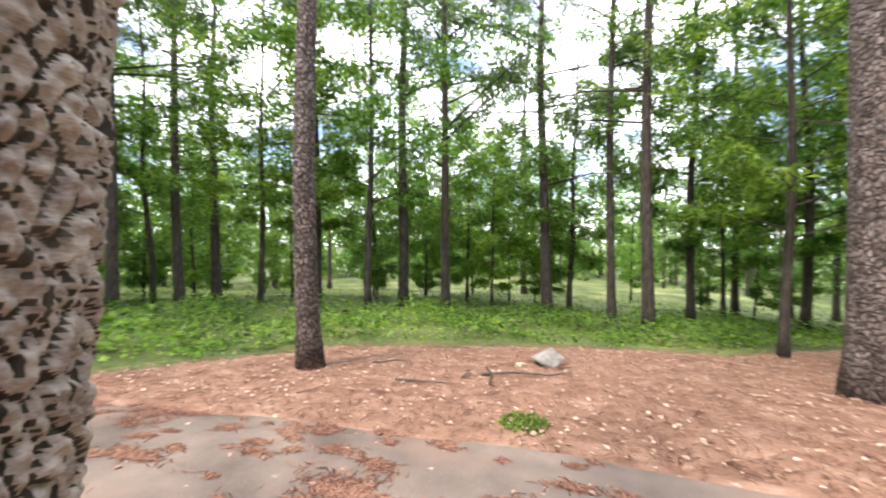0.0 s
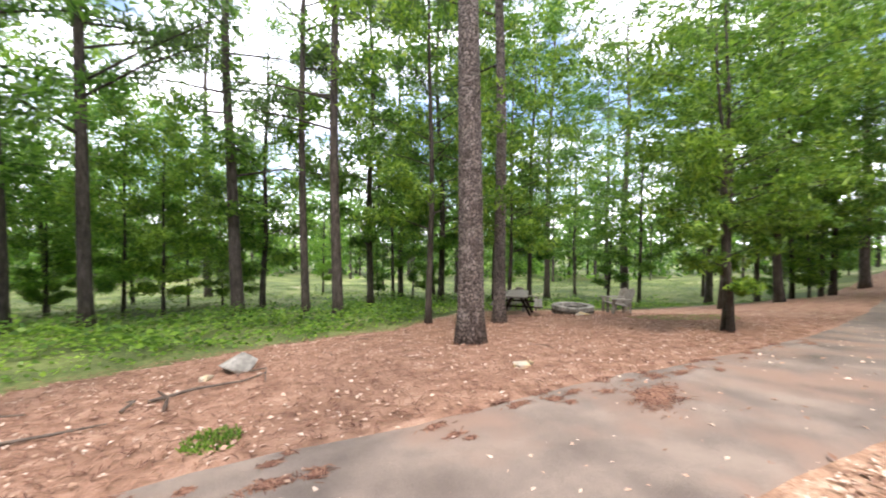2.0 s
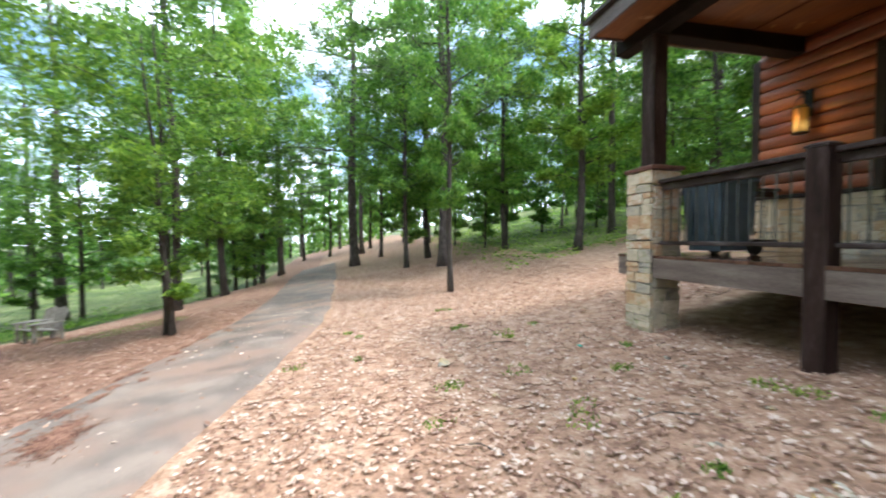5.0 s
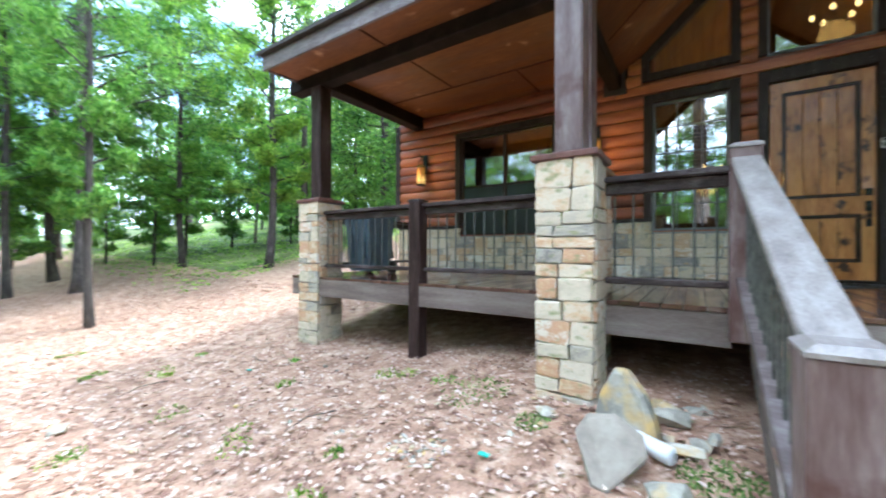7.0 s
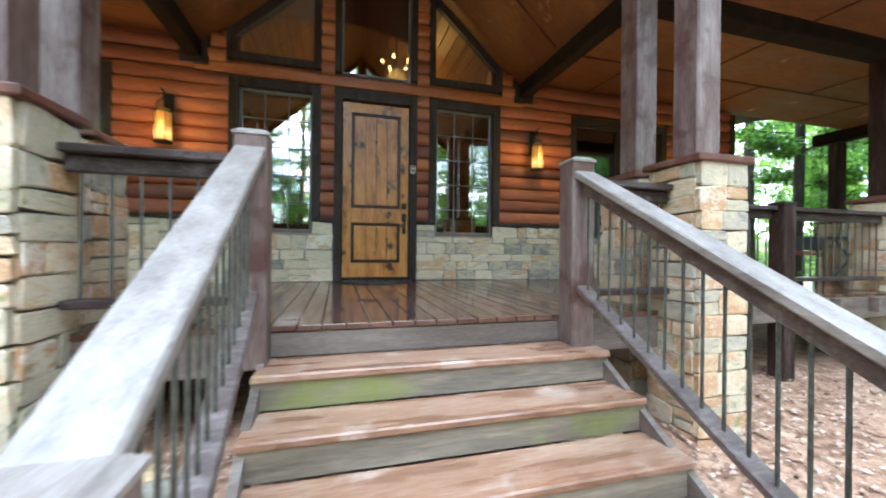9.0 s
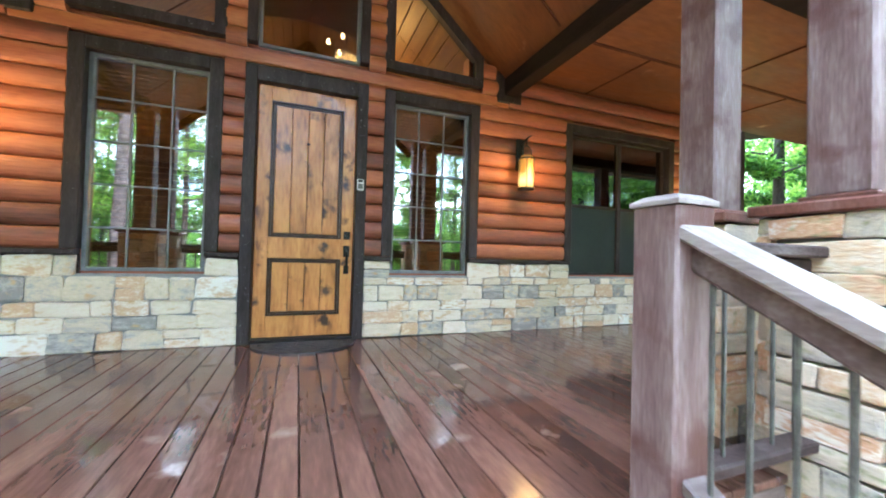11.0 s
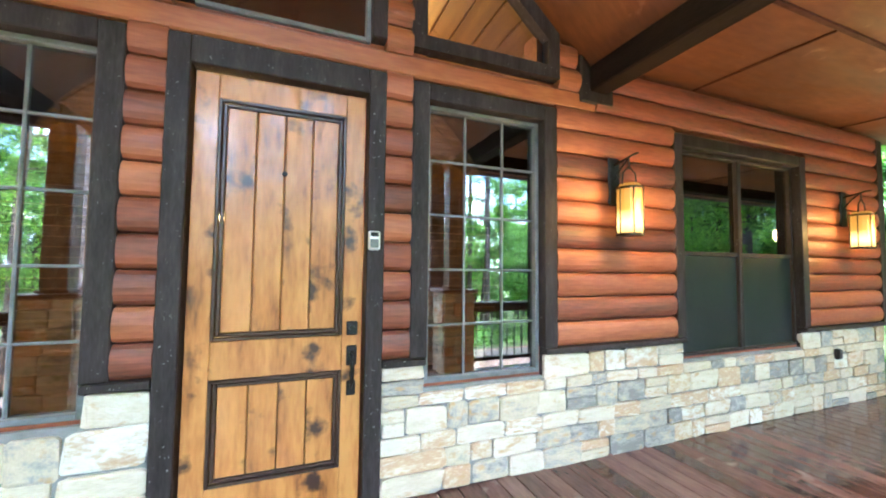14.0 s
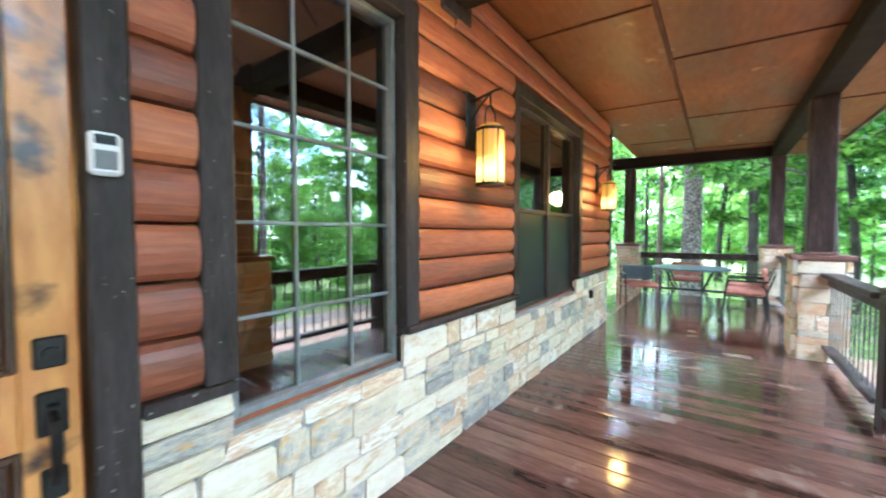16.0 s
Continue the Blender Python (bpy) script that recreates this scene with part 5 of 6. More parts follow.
def build_patio():
    x, y = -9.6, -6.7
    t = thing("patio_table", (x, y, DECK), "dark round metal patio table with a glass top", "table")
    g = Geo().tube([(x, y, DECK + .70), (x, y, DECK + .705), (x, y, DECK + .725), (x, y, DECK + .73)], [.60, .62, .62, .60], 28)
    part("tabletop", g, M_BIN, t)
    for i in range(4):
        a = math.pi / 4 + i * math.pi / 2
        part("leg", Geo().tube([(x + .5 * math.cos(a), y + .5 * math.sin(a), DECK), (x + .3 * math.cos(a), y + .3 * math.sin(a), DECK + .35), (x + .5 * math.cos(a), y + .5 * math.sin(a), DECK + .7)],
                                [.014] * 3, 6), M_BLACK, t)
    def chair(cx, cy, rz, lab, mb=M_CUSHION, back="faded red padded back"):
        c = thing("patio_chair", (cx, cy, DECK), lab, "chair", "patio chairs")
        M = Matrix.Translation((cx, cy, DECK)) @ Matrix.Rotation(rz, 4, "Z")
        P = lambda a, b, d: tuple(M @ Vector((a, b, d)))
        part("cushion", Geo().box(-.25, .25, -.25, .25, .40, .48, .03, M), M_CUSHION, c, "faded red seat cushion")
        for s in (-1, 1):
            g = Geo()
            g.tube([P(s * .27, -.3, .0), P(s * .27, -.24, .4), P(s * .27, -.34, .74)], [.013] * 3, 6)
            g.tube([P(s * .27, .27, .0), P(s * .27, .24, .4), P(s * .27, .2, .62), P(s * .27, -.27, .62)], [.013] * 4, 6)
            g.tube([P(s * .27, .24, .39), P(s * .27, -.24, .39)], [.012] * 2, 6)
            part("side_frame", g, M_BLACK, c)
        part("backrest", Geo().box(-.25, .25, -.34, -.31, (.46), .72, .012, M @ Matrix.Rotation(-.12, 4, "X")), mb, c, back)
    chair(-9.0, -7.42, radians(-70), "metal patio chair with a red cushion and blue-grey back", M_BIN, "grey-blue woven back")
    chair(-8.95, -5.95, radians(178), "metal patio chair with a faded red cushion at the table")
    chair(-9.75, -5.9, radians(170), "metal patio chair with a faded red cushion at the table")
    chair(-10.4, -6.8, radians(-90), "metal patio chair with a faded red cushion at the table")


def build_camp():
    # fire ring
    x, y = 12.0, 8.0
    z = G(x, y)
    t = thing("fire_pit", (x, y, z), "round dark stone fire pit with a pale rim", "fire pit")
    n = 14
    for k in range(2):
        for i in range(n):
            a = 2 * math.pi * (i + .5 * k) / n
            m = Matrix.Translation((x + .62 * math.cos(a), y + .62 * math.sin(a), z + .02 + .15 * k)) @ Matrix.Rotation(a, 4, "Z")
            part("block", Geo().box(-.1, .1, -.135, .135, 0, .145, .02, m), M_GREYROCK if k else M_DKBARK, t)
    part("ash_bed", Geo().tube([(x, y, z - .05), (x, y, z + .05)], [.54, .54], 20), M_BLACK, t)
    rock(11.2, 7.0, .35, .2, .12, 77, "flat grey rock beside the fire pit")

    def adirondack(cx, cy, rz):
        c = thing("camp_chair", (cx, cy, G(cx, cy)), "weathered grey slatted outdoor chair by the fire pit", "chair", "chairs round the fire pit")
        M = Matrix.Translation((cx, cy, G(cx, cy))) @ Matrix.Rotation(rz, 4, "Z")
        for s in (-1, 1):
            part("leg", Geo().box(s * .3 - .02, s * .3 + .02, .2, .3, 0, .55, .008, M), M_PICNIC, c)
            part("leg", Geo().box(s * .3 - .02, s * .3 + .02, -.35, -.27, 0, .45, .008, M), M_PICNIC, c)
            part("armrest", Geo().box(s * .33 - .06, s * .33 + .06, -.35, .35, .55, .58, .008, M), M_PICNIC, c)
        for i in range(5):
            part("slat", Geo().box(-.28, .28, -.25 + i * .115, -.15 + i * .115, .30 + i * .02, .325 + i * .02, .006, M), M_PICNIC, c)
        B = M @ Matrix.Translation((0, -.27, .3)) @ Matrix.Rotation(.35, 4, "X")
        for i in range(5):
            part("slat", Geo().box(-.28 + i * .115, -.18 + i * .115, -.02, .005, 0, .68 - abs(i - 2) * .04, .006, B), M_PICNIC, c)

    for cx, cy, rz in ((10.9, 9.7, -2.4), (12.0, 10.3, 3.1), (13.2, 7.0, .9), (13.9, 7.6, 1.2)):
        adirondack(cx, cy, rz)
    x, y = 10.0, 8.75
    z = G(x, y)
    t = thing("picnic_table", (x, y, z), "weathered grey wooden picnic table with two benches", "table")
    M = Matrix.Translation((x, y, z)) @ Matrix.Rotation(.75, 4, "Z")
    for i in range(5):
        part("tabletop_plank", Geo().box(-.85, .85, -.36 + i * .146, -.36 + i * .146 + .138, .71, .75, .006, M), M_PICNIC, t)
    for s in (-1, 1):
        for k in range(2):
            part("bench_plank", Geo().box(-.85, .85, s * .7 - .14 + k * .145, s * .7 - .005 + k * .145, .42, .46, .006, M), M_PICNIC, t)
        for e in (-1, 1):
            L = M @ Matrix.Translation((s * .6, 0, 0))
            g = slab(Geo(), L @ Vector((0, e * .55, 0)), L @ Vector((0, e * .18, .71)), .04, .09)
            part("leg", g, M_BEAM, t)
        part("cross_bar", Geo().box(s * .6 - .02, s * .6 + .02, -.8, .8, .36, .42, .006, M), M_BEAM, t)


def tuft(x, y, n, rad, h, seed, mt, label):
    rng = np.random.default_rng(seed)
    a, q = rng.uniform(0, 6.28, n), np.sqrt(rng.random(n)) * rad
    px, py = x + q * np.cos(a), y + q * np.sin(a)
    z = ground_z(px, py)
    d = rng.normal(size=(n, 3)) * .5 + np.array([0, 0, 1.0])
    d /= np.linalg.norm(d, axis=1)[:, None]
    base = np.stack([px, py, z], 1)
    sd = np.cross(d, rng.normal(size=(n, 3)))
    sd /= np.linalg.norm(sd, axis=1)[:, None]
    hh = (h * rng.uniform(.4, 1.2, n))[:, None]
    v = np.stack([base - sd * .006, base + sd * .006, base + d * hh * .6 + sd * .005, base + d * hh * .6 - sd * .005 + np.array([0, 0, .002])], 1).reshape(-1, 3)
    f = np.arange(n * 4).reshape(-1, 4)
    return tagged(part("grass_tuft", np_mesh("grass_tuft", v, f, mt), None), label=label, category="grass", kind="stuff")


def build_tufts():
    tuft(.72, 2.55, 420, .21, .10, 1, M_LIME, "low green grass tuft beside the road")
    rr = random.Random(31)
    for i in range(26):
        x, y = (rr.uniform(2.2, 8), rr.uniform(-3.4, -.6)) if i % 2 else (rr.uniform(.8, 6), rr.uniform(-5.0, -2.8))
        tuft(x, y, 50, rr.uniform(.06, .16), .07, 40 + i, M_LIME, "small green weeds among the leaves")
    tuft(-.2, -3.95, 900, .24, .035, 80, M_GRASS, "low green moss by the steps")
    tuft(.88, -4.08, 300, .12, .03, 81, M_GRASS, "low green moss patch")
    tuft(1.5, -4.4, 400, .3, .03, 83, M_GRASS, "low green moss patch")
    tuft(12.5, 4.6, 2500, 1.4, .07, 82, M_GRASS, "thin sunlit grass patch")


def build_blinds():
    for s in (-1, 1):
        x0, x1 = sorted((CX + s * .87, CX + s * 1.68))
        b = thing("window_blind", ((x0 + x1) / 2, WALL - .12, 3.2), "raised warm wooden slatted blind behind the glass", "blind", "wooden blinds")
        for i in range(9):
            part("slat", Geo().box(x0, x1, WALL - .145, WALL - .10, 3.30 + i * .036, 3.305 + i * .036, .001), M_PINEBOARD, b)
        for i in range(27):
            part("slat", Geo().box(x0, x1, WALL - .145, WALL - .10, 1.90 + i * .0515, 1.905 + i * .0515, .001), M_BLIND, b)
        part("head_rail", Geo().box(x0, x1, WALL - .16, WALL - .09, 3.60, 3.66, .004), M_PINEBOARD, b)


build_wainscot()
build_rocks()
build_sticks()
build_bin()
build_mat()
build_patio()
build_camp()
build_blinds()

# ---- trees ----
TREES = []


def trunk_geo(h, r, lean, seed, n=12, flare=1.35, segs=14):
    rr = random.Random(seed)
    pts, rad = [], []
    wob = [(rr.uniform(-1, 1), rr.uniform(-1, 1)) for _ in range(5)]
    for i in range(segs + 1):
        t = (i / segs) ** 1.25
        z = -.15 + (h + .15) * t
        wx = sum(wob[k][0] * math.sin((k + 1) * 1.7 * t * 2) for k in range(4)) * .05 * h * .08
        wy = sum(wob[k][1] * math.sin((k + 1) * 1.5 * t * 2) for k in range(4)) * .05 * h * .08
        pts.append((lean[0] * z + wx, lean[1] * z + wy, z))
        rad.append(r * (1 - .78 * t) * (1 + (flare - 1) * math.exp(-max(z, 0) / .25)))
    return pts, rad


def at_height(pts, z):
    for a, b in zip(pts, pts[1:]):
        if a[2] <= z <= b[2]:
            f = (z - a[2]) / (b[2] - a[2])
            return Vector(a).lerp(Vector(b), f)
    return Vector(pts[-1])


def leaf_cloud(centres, count, size, seed, flat=.6, aspect=1.0):
    """Many small folded leaf cards round centres (place, radius)."""
    rng = np.random.default_rng(seed)
    c = np.array([[*p, r] for p, r in centres])
    pick = rng.integers(0, len(c), count)
    d = rng.normal(size=(count, 3))
    d /= np.linalg.norm(d, axis=1)[:, None]
    rad = rng.random(count) ** .45
    p = c[pick, :3] + d * (rad * c[pick, 3])[:, None] * np.array([1, 1, flat])
    n = rng.normal(size=(count, 3)) + np.array([0, 0, .9])
    n /= np.linalg.norm(n, axis=1)[:, None]
    u = np.cross(n, rng.normal(size=(count, 3)))
    u /= np.linalg.norm(u, axis=1)[:, None]
    w = np.cross(n, u)
    s = size * rng.uniform(.6, 1.35, count)[:, None]
    su, sw = s * aspect, s
    a, b = p - u * su, p + u * su
    m1, m2 = p + w * sw * .45 + n * s * .2, p - w * sw * .45 + n * s * .2
    v = np.stack([a, b + m2 - p, b * .6 + m1 * .8 - p * .4], axis=1).reshape(-1, 3)
    f = np.arange(count * 3).reshape(-1, 3)
    return v, f


def np_mesh(name, v, f, material):
    me = bpy.data.meshes.new(name)
    me.vertices.add(len(v))
    me.vertices.foreach_set("co", np.ascontiguousarray(v, dtype=np.float32).ravel())
    k = f.shape[1]
    me.loops.add(len(f) * k)
    me.loops.foreach_set("vertex_index", np.ascontiguousarray(f, dtype=np.int32).ravel())
    me.polygons.add(len(f))
    me.polygons.foreach_set("loop_start", np.arange(0, len(f) * k, k, dtype=np.int32))
    me.update(calc_edges=True)
    me.validate()
    me.materials.append(material)
    return me


def make_pine(name, h, r, seed, lean=(0, 0), label="", start=.35, leaves=3600, bark=None, dense=1.0):
    rr = random.Random(seed)
    pts, rad = trunk_geo(h, r, lean, seed)
    t = tagged(new(name, None), label=label or "tall straight pine with grey-brown bark and a high open crown", category="tree")
    part("trunk", Geo().tube(pts, rad, 14 if r > .15 else 8), bark or M_BARK, t, smooth=True)
    g = Geo()
    cs = []
    k = int(16 * dense)
    for i in range(k):
        z = h * (start + (1 - start) * (i + rr.random()) / k)
        a = rr.uniform(0, 2 * math.pi)
        ln = rr.uniform(.9, 1.5) * (1.25 - z / h) * 3.6
        p0 = at_height(pts, z)
        d = Vector((math.cos(a), math.sin(a), 0))
        p1 = p0 + d * ln * .5 + Vector((0, 0, .12 * ln))
        p2 = p0 + d * ln + Vector((0, 0, rr.uniform(.0, .45) * ln * .5))
        br = .018 + .02 * (1 - z / h) + r * .06
        g.tube([p0, p1, p2], [br, br * .7, .01], 5, False)
        for f in (.45, .62, .78, .9, 1.0):
            q = p0.lerp(p2, f) + Vector((rr.uniform(-.3, .3), rr.uniform(-.3, .3), rr.uniform(-.05, .25)))
            if f > .5:
                g.tube([p1.lerp(p2, f * .6), q], [.012, .005], 4, False)
            cs.append((tuple(q), rr.uniform(.35, .6)))
    for i in range(int(5)):
        z = h * rr.uniform(.12, start)
        a = rr.uniform(0, 6.28)
        p0 = at_height(pts, z)
        g.tube([p0, p0 + Vector((math.cos(a), math.sin(a), .2)) * rr.uniform(.3, 1.1)], [.014, .004], 4, False)
    part("branchwork", g, M_DKBARK, t, kind="stuff")
    v, f = leaf_cloud(cs, leaves, .15, seed, .85, 1.0)
    v2, f2 = v.reshape(-1, 3, 3).copy(), f
    v2[:, 2] = v2[:, 1] + (v2[:, 2] - v2[:, 1]) * .5
    part("crown", np_mesh("crown", v2.reshape(-1, 3), f2, M_PINEGREEN), None, t)
    return t


def make_broad(name, h, r, seed, lean=(0, 0), label="", low=.18, spread=1.0, leaves=7000, size=.085, material=None, bark=None, limbs=26):
    rr = random.Random(seed)
    pts, rad = trunk_geo(h, r, lean, seed, segs=10)
    t = tagged(new(name, None), label=label or "slender broadleaf tree with dark bark and layered green foliage", category="tree")
    part("trunk", Geo().tube(pts, rad, 9), bark or M_DKBARK, t, smooth=True)
    g = Geo()
    cs = []
    for i in range(limbs):
        fz = low + (1 - low) * (i + rr.random()) / limbs
        z = h * fz
        a = i * 2.4 + rr.uniform(-.5, .5)
        ln = spread * h * .26 * rr.uniform(.6, 1.15) * math.sin(math.pi * min(1, .25 + (1.0 - fz) * .8)) + .25
        p0 = at_height(pts, z)
        d = Vector((math.cos(a), math.sin(a), 0))
        p1 = p0 + d * ln * .5 + Vector((0, 0, .18 * ln))
        p2 = p0 + d * ln + Vector((rr.uniform(-.2, .2), rr.uniform(-.2, .2), .22 * ln))
        b = max(.008, r * .28 * (1.15 - fz))
        g.tube([p0, p1, p2], [b, b * .6, .005], 5, False)
        for f in (.4, .6, .8, 1.0):
            q = p0.lerp(p2, f) + Vector((rr.uniform(-.35, .35), rr.uniform(-.35, .35), rr.uniform(-.1, .2))) * ln * .5
            g.tube([p1.lerp(p2, max(0, f - .4)), q], [.008, .003], 3, False)
            cs.append((tuple(q), (.22 + .14 * ln) * rr.uniform(.7, 1.2)))
    part("branchwork", g, bark or M_DKBARK, t, kind="stuff")
    v, f = leaf_cloud(cs, leaves, size, seed, .72)
    part("crown", np_mesh("crown", v, f, material or M_GREEN), None, t)
    return t


def put(t, x, y, s=1.0, rz=0.0):
    t.location = (x, y, G(x, y))
    t.scale = (s, s, s)
    t.rotation_euler = (0, 0, rz)
    return t


# TREELIST

TREE_SPOTS = [
    # kind, x, y, trunk radius, lean x, lean y
    ("pine", 4.68, 4.45, .24, -.035, .0), ("pine", 7.35, 6.7, .17, -.01, .0), ("pine", -2.0, 3.8, .155, .012, .01),
    ("pine", -3.5, 12.9, .20, 0, 0), ("pine", -1.75, 12.2, .15, -.01, 0), ("pine", 1.75, 13.0, .20, -.02, 0), ("pine", 3.7, 12.3, .12, -.005, 0),
    ("pine", 4.25, 10.55, .15, -.01, 0), ("pine", 22.7, 18.7, .24, 0, 0), ("pine", 32.4, 20.1, .24, 0, 0), ("pine", 26.9, 15.05, .36, 0, 0),
    ("pine", 22.8, -1.55, .32, 0, 0), ("pine", -11.1, 8.4, .15, 0, 0), ("pine", -11.0, 10.6, .15, 0, 0), ("slim", 10.6, -4.1, .1, 0, 0),
    ("pine", 16.4, -5.25, .25, 0, 0), ("pine", 31.5, 3.9, .26, 0, 0), ("pine", 33, -2.2, .22, 0, 0), ("pine", 30, -7.2, .3, 0, 0),
    ("broad", 5.6, 7.45, .08, 0, 0), ("broad", -8.4, 11.4, .1, 0, 0), ("broad", -11.7, 10.2, .11, 0, 0), ("broad", 19.6, -4.1, .12, 0, 0),
    ("broad", 26, 4.5, .16, 0, 0), ("broad", 24.5, 5.2, .12, 0, 0), ("broad", 22.5, 5.9, .11, 0, 0), ("broad", 18.1, -3.9, .13, 0, 0),
    ("broad", 23.4, 23.5, .15, 0, 0), ("broad", 27.0, 19.5, .13, 0, 0), ("broad", 24.0, 14.5, .12, 0, 0), ("broad", 22.5, 11.5, .13, 0, 0), ("pine", 26.5, 9.5, .22, 0, 0),
    ("broad", 9.2, -12.0, .12, .05, 0), ("birch", 21.0, -13.7, .10, -.12, .02), ("birch", 19.4, -13.9, .09, 0, 0), ("pine", 7.6, -15.5, .24, 0, 0),
    ("pine", -13.4, -6.9, .25, .0, 0), ("birch", -13.4, -7.6, .07, .08, 0),
    ("broad", 9.4, 2.25, .06, -.14, 0), ("broad", 9.5, 2.4, .06, .05, 0), ("tall", 13.0, -9.6, .1, 0, 0), ("tall", 17.5, -8.6, .1, 0, 0), ("tall", 20.5, -5.4, .1, 0, 0),
    ("tall", 16.5, 5.0, .1, 0, 0), ("tall", 20.0, 4.4, .1, 0, 0), ("tall", 27.5, 4.4, .1, 0, 0), ("tall", 26.5, -3.3, .1, 0, 0), ("tall", 36.0, .6, .1, 0, 0), ("tall", 38.0, 3.0, .1, 0, 0),
    ("tall", 36.0, -3, .1, 0, 0), ("tall", 9.5, -13.5, .1, 0, 0), ("tall", -14.5, -2.5, .1, 0, 0), ("tall", -15.5, -5.5, .1, 0, 0), ("tall", -14.0, -10.5, .1, 0, 0), ("tall", -12.5, 1.5, .1, 0, 0),
    ("tall", -16.0, 3.5, .1, 0, 0), ("tall", 6.5, 13.5, .1, 0, 0), ("tall", 10.5, 14.5, .1, 0, 0), ("tall", -6.5, 12.0, .1, 0, 0), ("tall", 15.5, 13.5, .1, 0, 0)]


def build_trees():
    kinds = {}
    for k in range(4):
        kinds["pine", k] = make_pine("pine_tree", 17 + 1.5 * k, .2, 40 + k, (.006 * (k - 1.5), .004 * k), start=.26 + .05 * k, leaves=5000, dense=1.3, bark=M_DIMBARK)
    for k in range(4):
        kinds["broad", k] = make_broad("broadleaf_tree", 8.5 + 1.2 * k, .1, 60 + k, (.02 * (k - 1.5), .01), low=.14 + .03 * k, leaves=9500, size=.10, spread=1.35, material=M_GREEN)
    for k in range(2):
        kinds["lime", k] = make_broad("broadleaf_tree", 7 + 2 * k, .07, 80 + k, (.02, .015), low=.10, leaves=9000, size=.095, spread=1.4, material=M_LIME,
                                      label="young broadleaf tree with bright sunlit green leaves")
    for k in range(2):
        kinds["tall", k] = make_broad("broadleaf_tree", 14 + 2 * k, .15, 70 + k, (.01, -.01), low=.16, leaves=19000, size=.11, spread=.95, limbs=38, material=(M_LIME, M_GREEN)[k],
                                      label="tall broadleaf tree with airy bright green foliage")
    kinds["birch", 0] = make_broad("pale_tree", 9, .08, 90, (.01, 0), low=.4, leaves=4500, size=.08, material=M_GREEN, bark=M_POST, label="slim leaning tree with pale grey bark")
    first = kinds
    used = set()

    def spot(key, x, y, s, rz, thick=None, lean=(0, 0)):
        src = first[key]
        m = Matrix.Translation((x, y, G(x, y))) @ Euler((-lean[1], lean[0], 0)).to_matrix().to_4x4() @ Matrix.Rotation(rz, 4, "Z")
        if key in used:
            o = copy_thing(src, m)
        else:
            o = src
            o.matrix_basis = m
            used.add(key)
        o.scale = (s, s, s)
        if thick:
            o.scale = (thick, thick, s)
        return o

    for k in range(3):
        kinds["under", k] = make_broad("young_tree", 5.2 + 1.3 * k, .05, 110 + k, (.03 * (k - 1), .02), low=.07, leaves=5800, size=.09, spread=1.7, limbs=30, material=(M_GREEN, M_LIME, M_GREEN)[k],
                                       label="low bushy young broadleaf tree with dense leaves to the ground")
    first = dict(kinds)
    r = random.Random(5)
    for kind, x, y, rad, lx, ly in TREE_SPOTS:
        if kind == "pine" and x < -13:
            put(make_pine("pine_tree", 18, rad, 77, (lx, ly), start=.5, leaves=3600, bark=M_PALEBARK, label="stout pale grey-barked tree beyond the porch end"), x, y)
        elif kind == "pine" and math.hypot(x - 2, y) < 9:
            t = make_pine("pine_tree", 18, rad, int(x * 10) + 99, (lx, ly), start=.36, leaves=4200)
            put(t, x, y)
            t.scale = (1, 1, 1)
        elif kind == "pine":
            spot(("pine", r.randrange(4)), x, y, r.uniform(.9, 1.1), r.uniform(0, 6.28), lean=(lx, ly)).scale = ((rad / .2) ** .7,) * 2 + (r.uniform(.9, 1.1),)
        elif kind == "tall":
            spot(("tall", r.randrange(2)), x, y, r.uniform(.85, 1.1), r.uniform(0, 6.28))
        elif kind == "slim":
            spot(("tall", 0), x, y, .95, 1.0, thick=.55)
        elif kind == "birch":
            spot(("birch", 0), x, y, 1.0, r.uniform(0, 6.28), lean=(lx, ly))
        else:
            spot(("broad", r.randrange(4)), x, y, r.uniform(.85, 1.1) * min(1.1, (rad / .1) ** .9), r.uniform(0, 6.28), lean=(lx, ly))
    # filler wood
    placed = [(a[1], a[2]) for a in TREE_SPOTS]
    n = 0
    tries = 0
    while n < 86 and tries < 9000:
        tries += 1
        x, y = r.uniform(-26, 42), r.uniform(-26, 30)
        if WX0 - 5.5 < x < WX1 + 3.5 and -16 < y < -3:
            continue
        if -3 < y - (0 if x < 10 else .5) < 4.2 and x > -9:
            continue
        if x > -9 and x < 16 and -7 < y < 9.5:
            continue
        if 14 < x < 40 and 6 + (x - 14) * .05 < y < 16 + (x - 14) * .6 and r.random() < .86:
            continue
        if 5 < x < 12 and -8 > y > -12:
            continue
        if any((x - a) ** 2 + (y - b) ** 2 < 2.3 for a, b in placed):
            continue
        placed.append((x, y))
        south = y < -4
        key = r.choice((("pine", r.randrange(4)), ("broad", r.randrange(4)), ("broad", r.randrange(4)), ("broad", r.randrange(4)), ("lime", r.randrange(2)), ("lime", r.randrange(2))))
        spot(key, x, y, r.uniform(.8, 1.2), r.uniform(0, 6.28))
        n += 1
    # low growth closing the view between the trunks
    bands = [(9, -14, 4, 12.5, 21), (3, 9, 15, 15, 21), (7, 16, 34, -13, -5), (6, 12, 24, -20, -13), (17, -25, -14.6, -14, 3), (3, -14, -8, 9, 15), (4, 18, 40, 4.2, 6.5)]
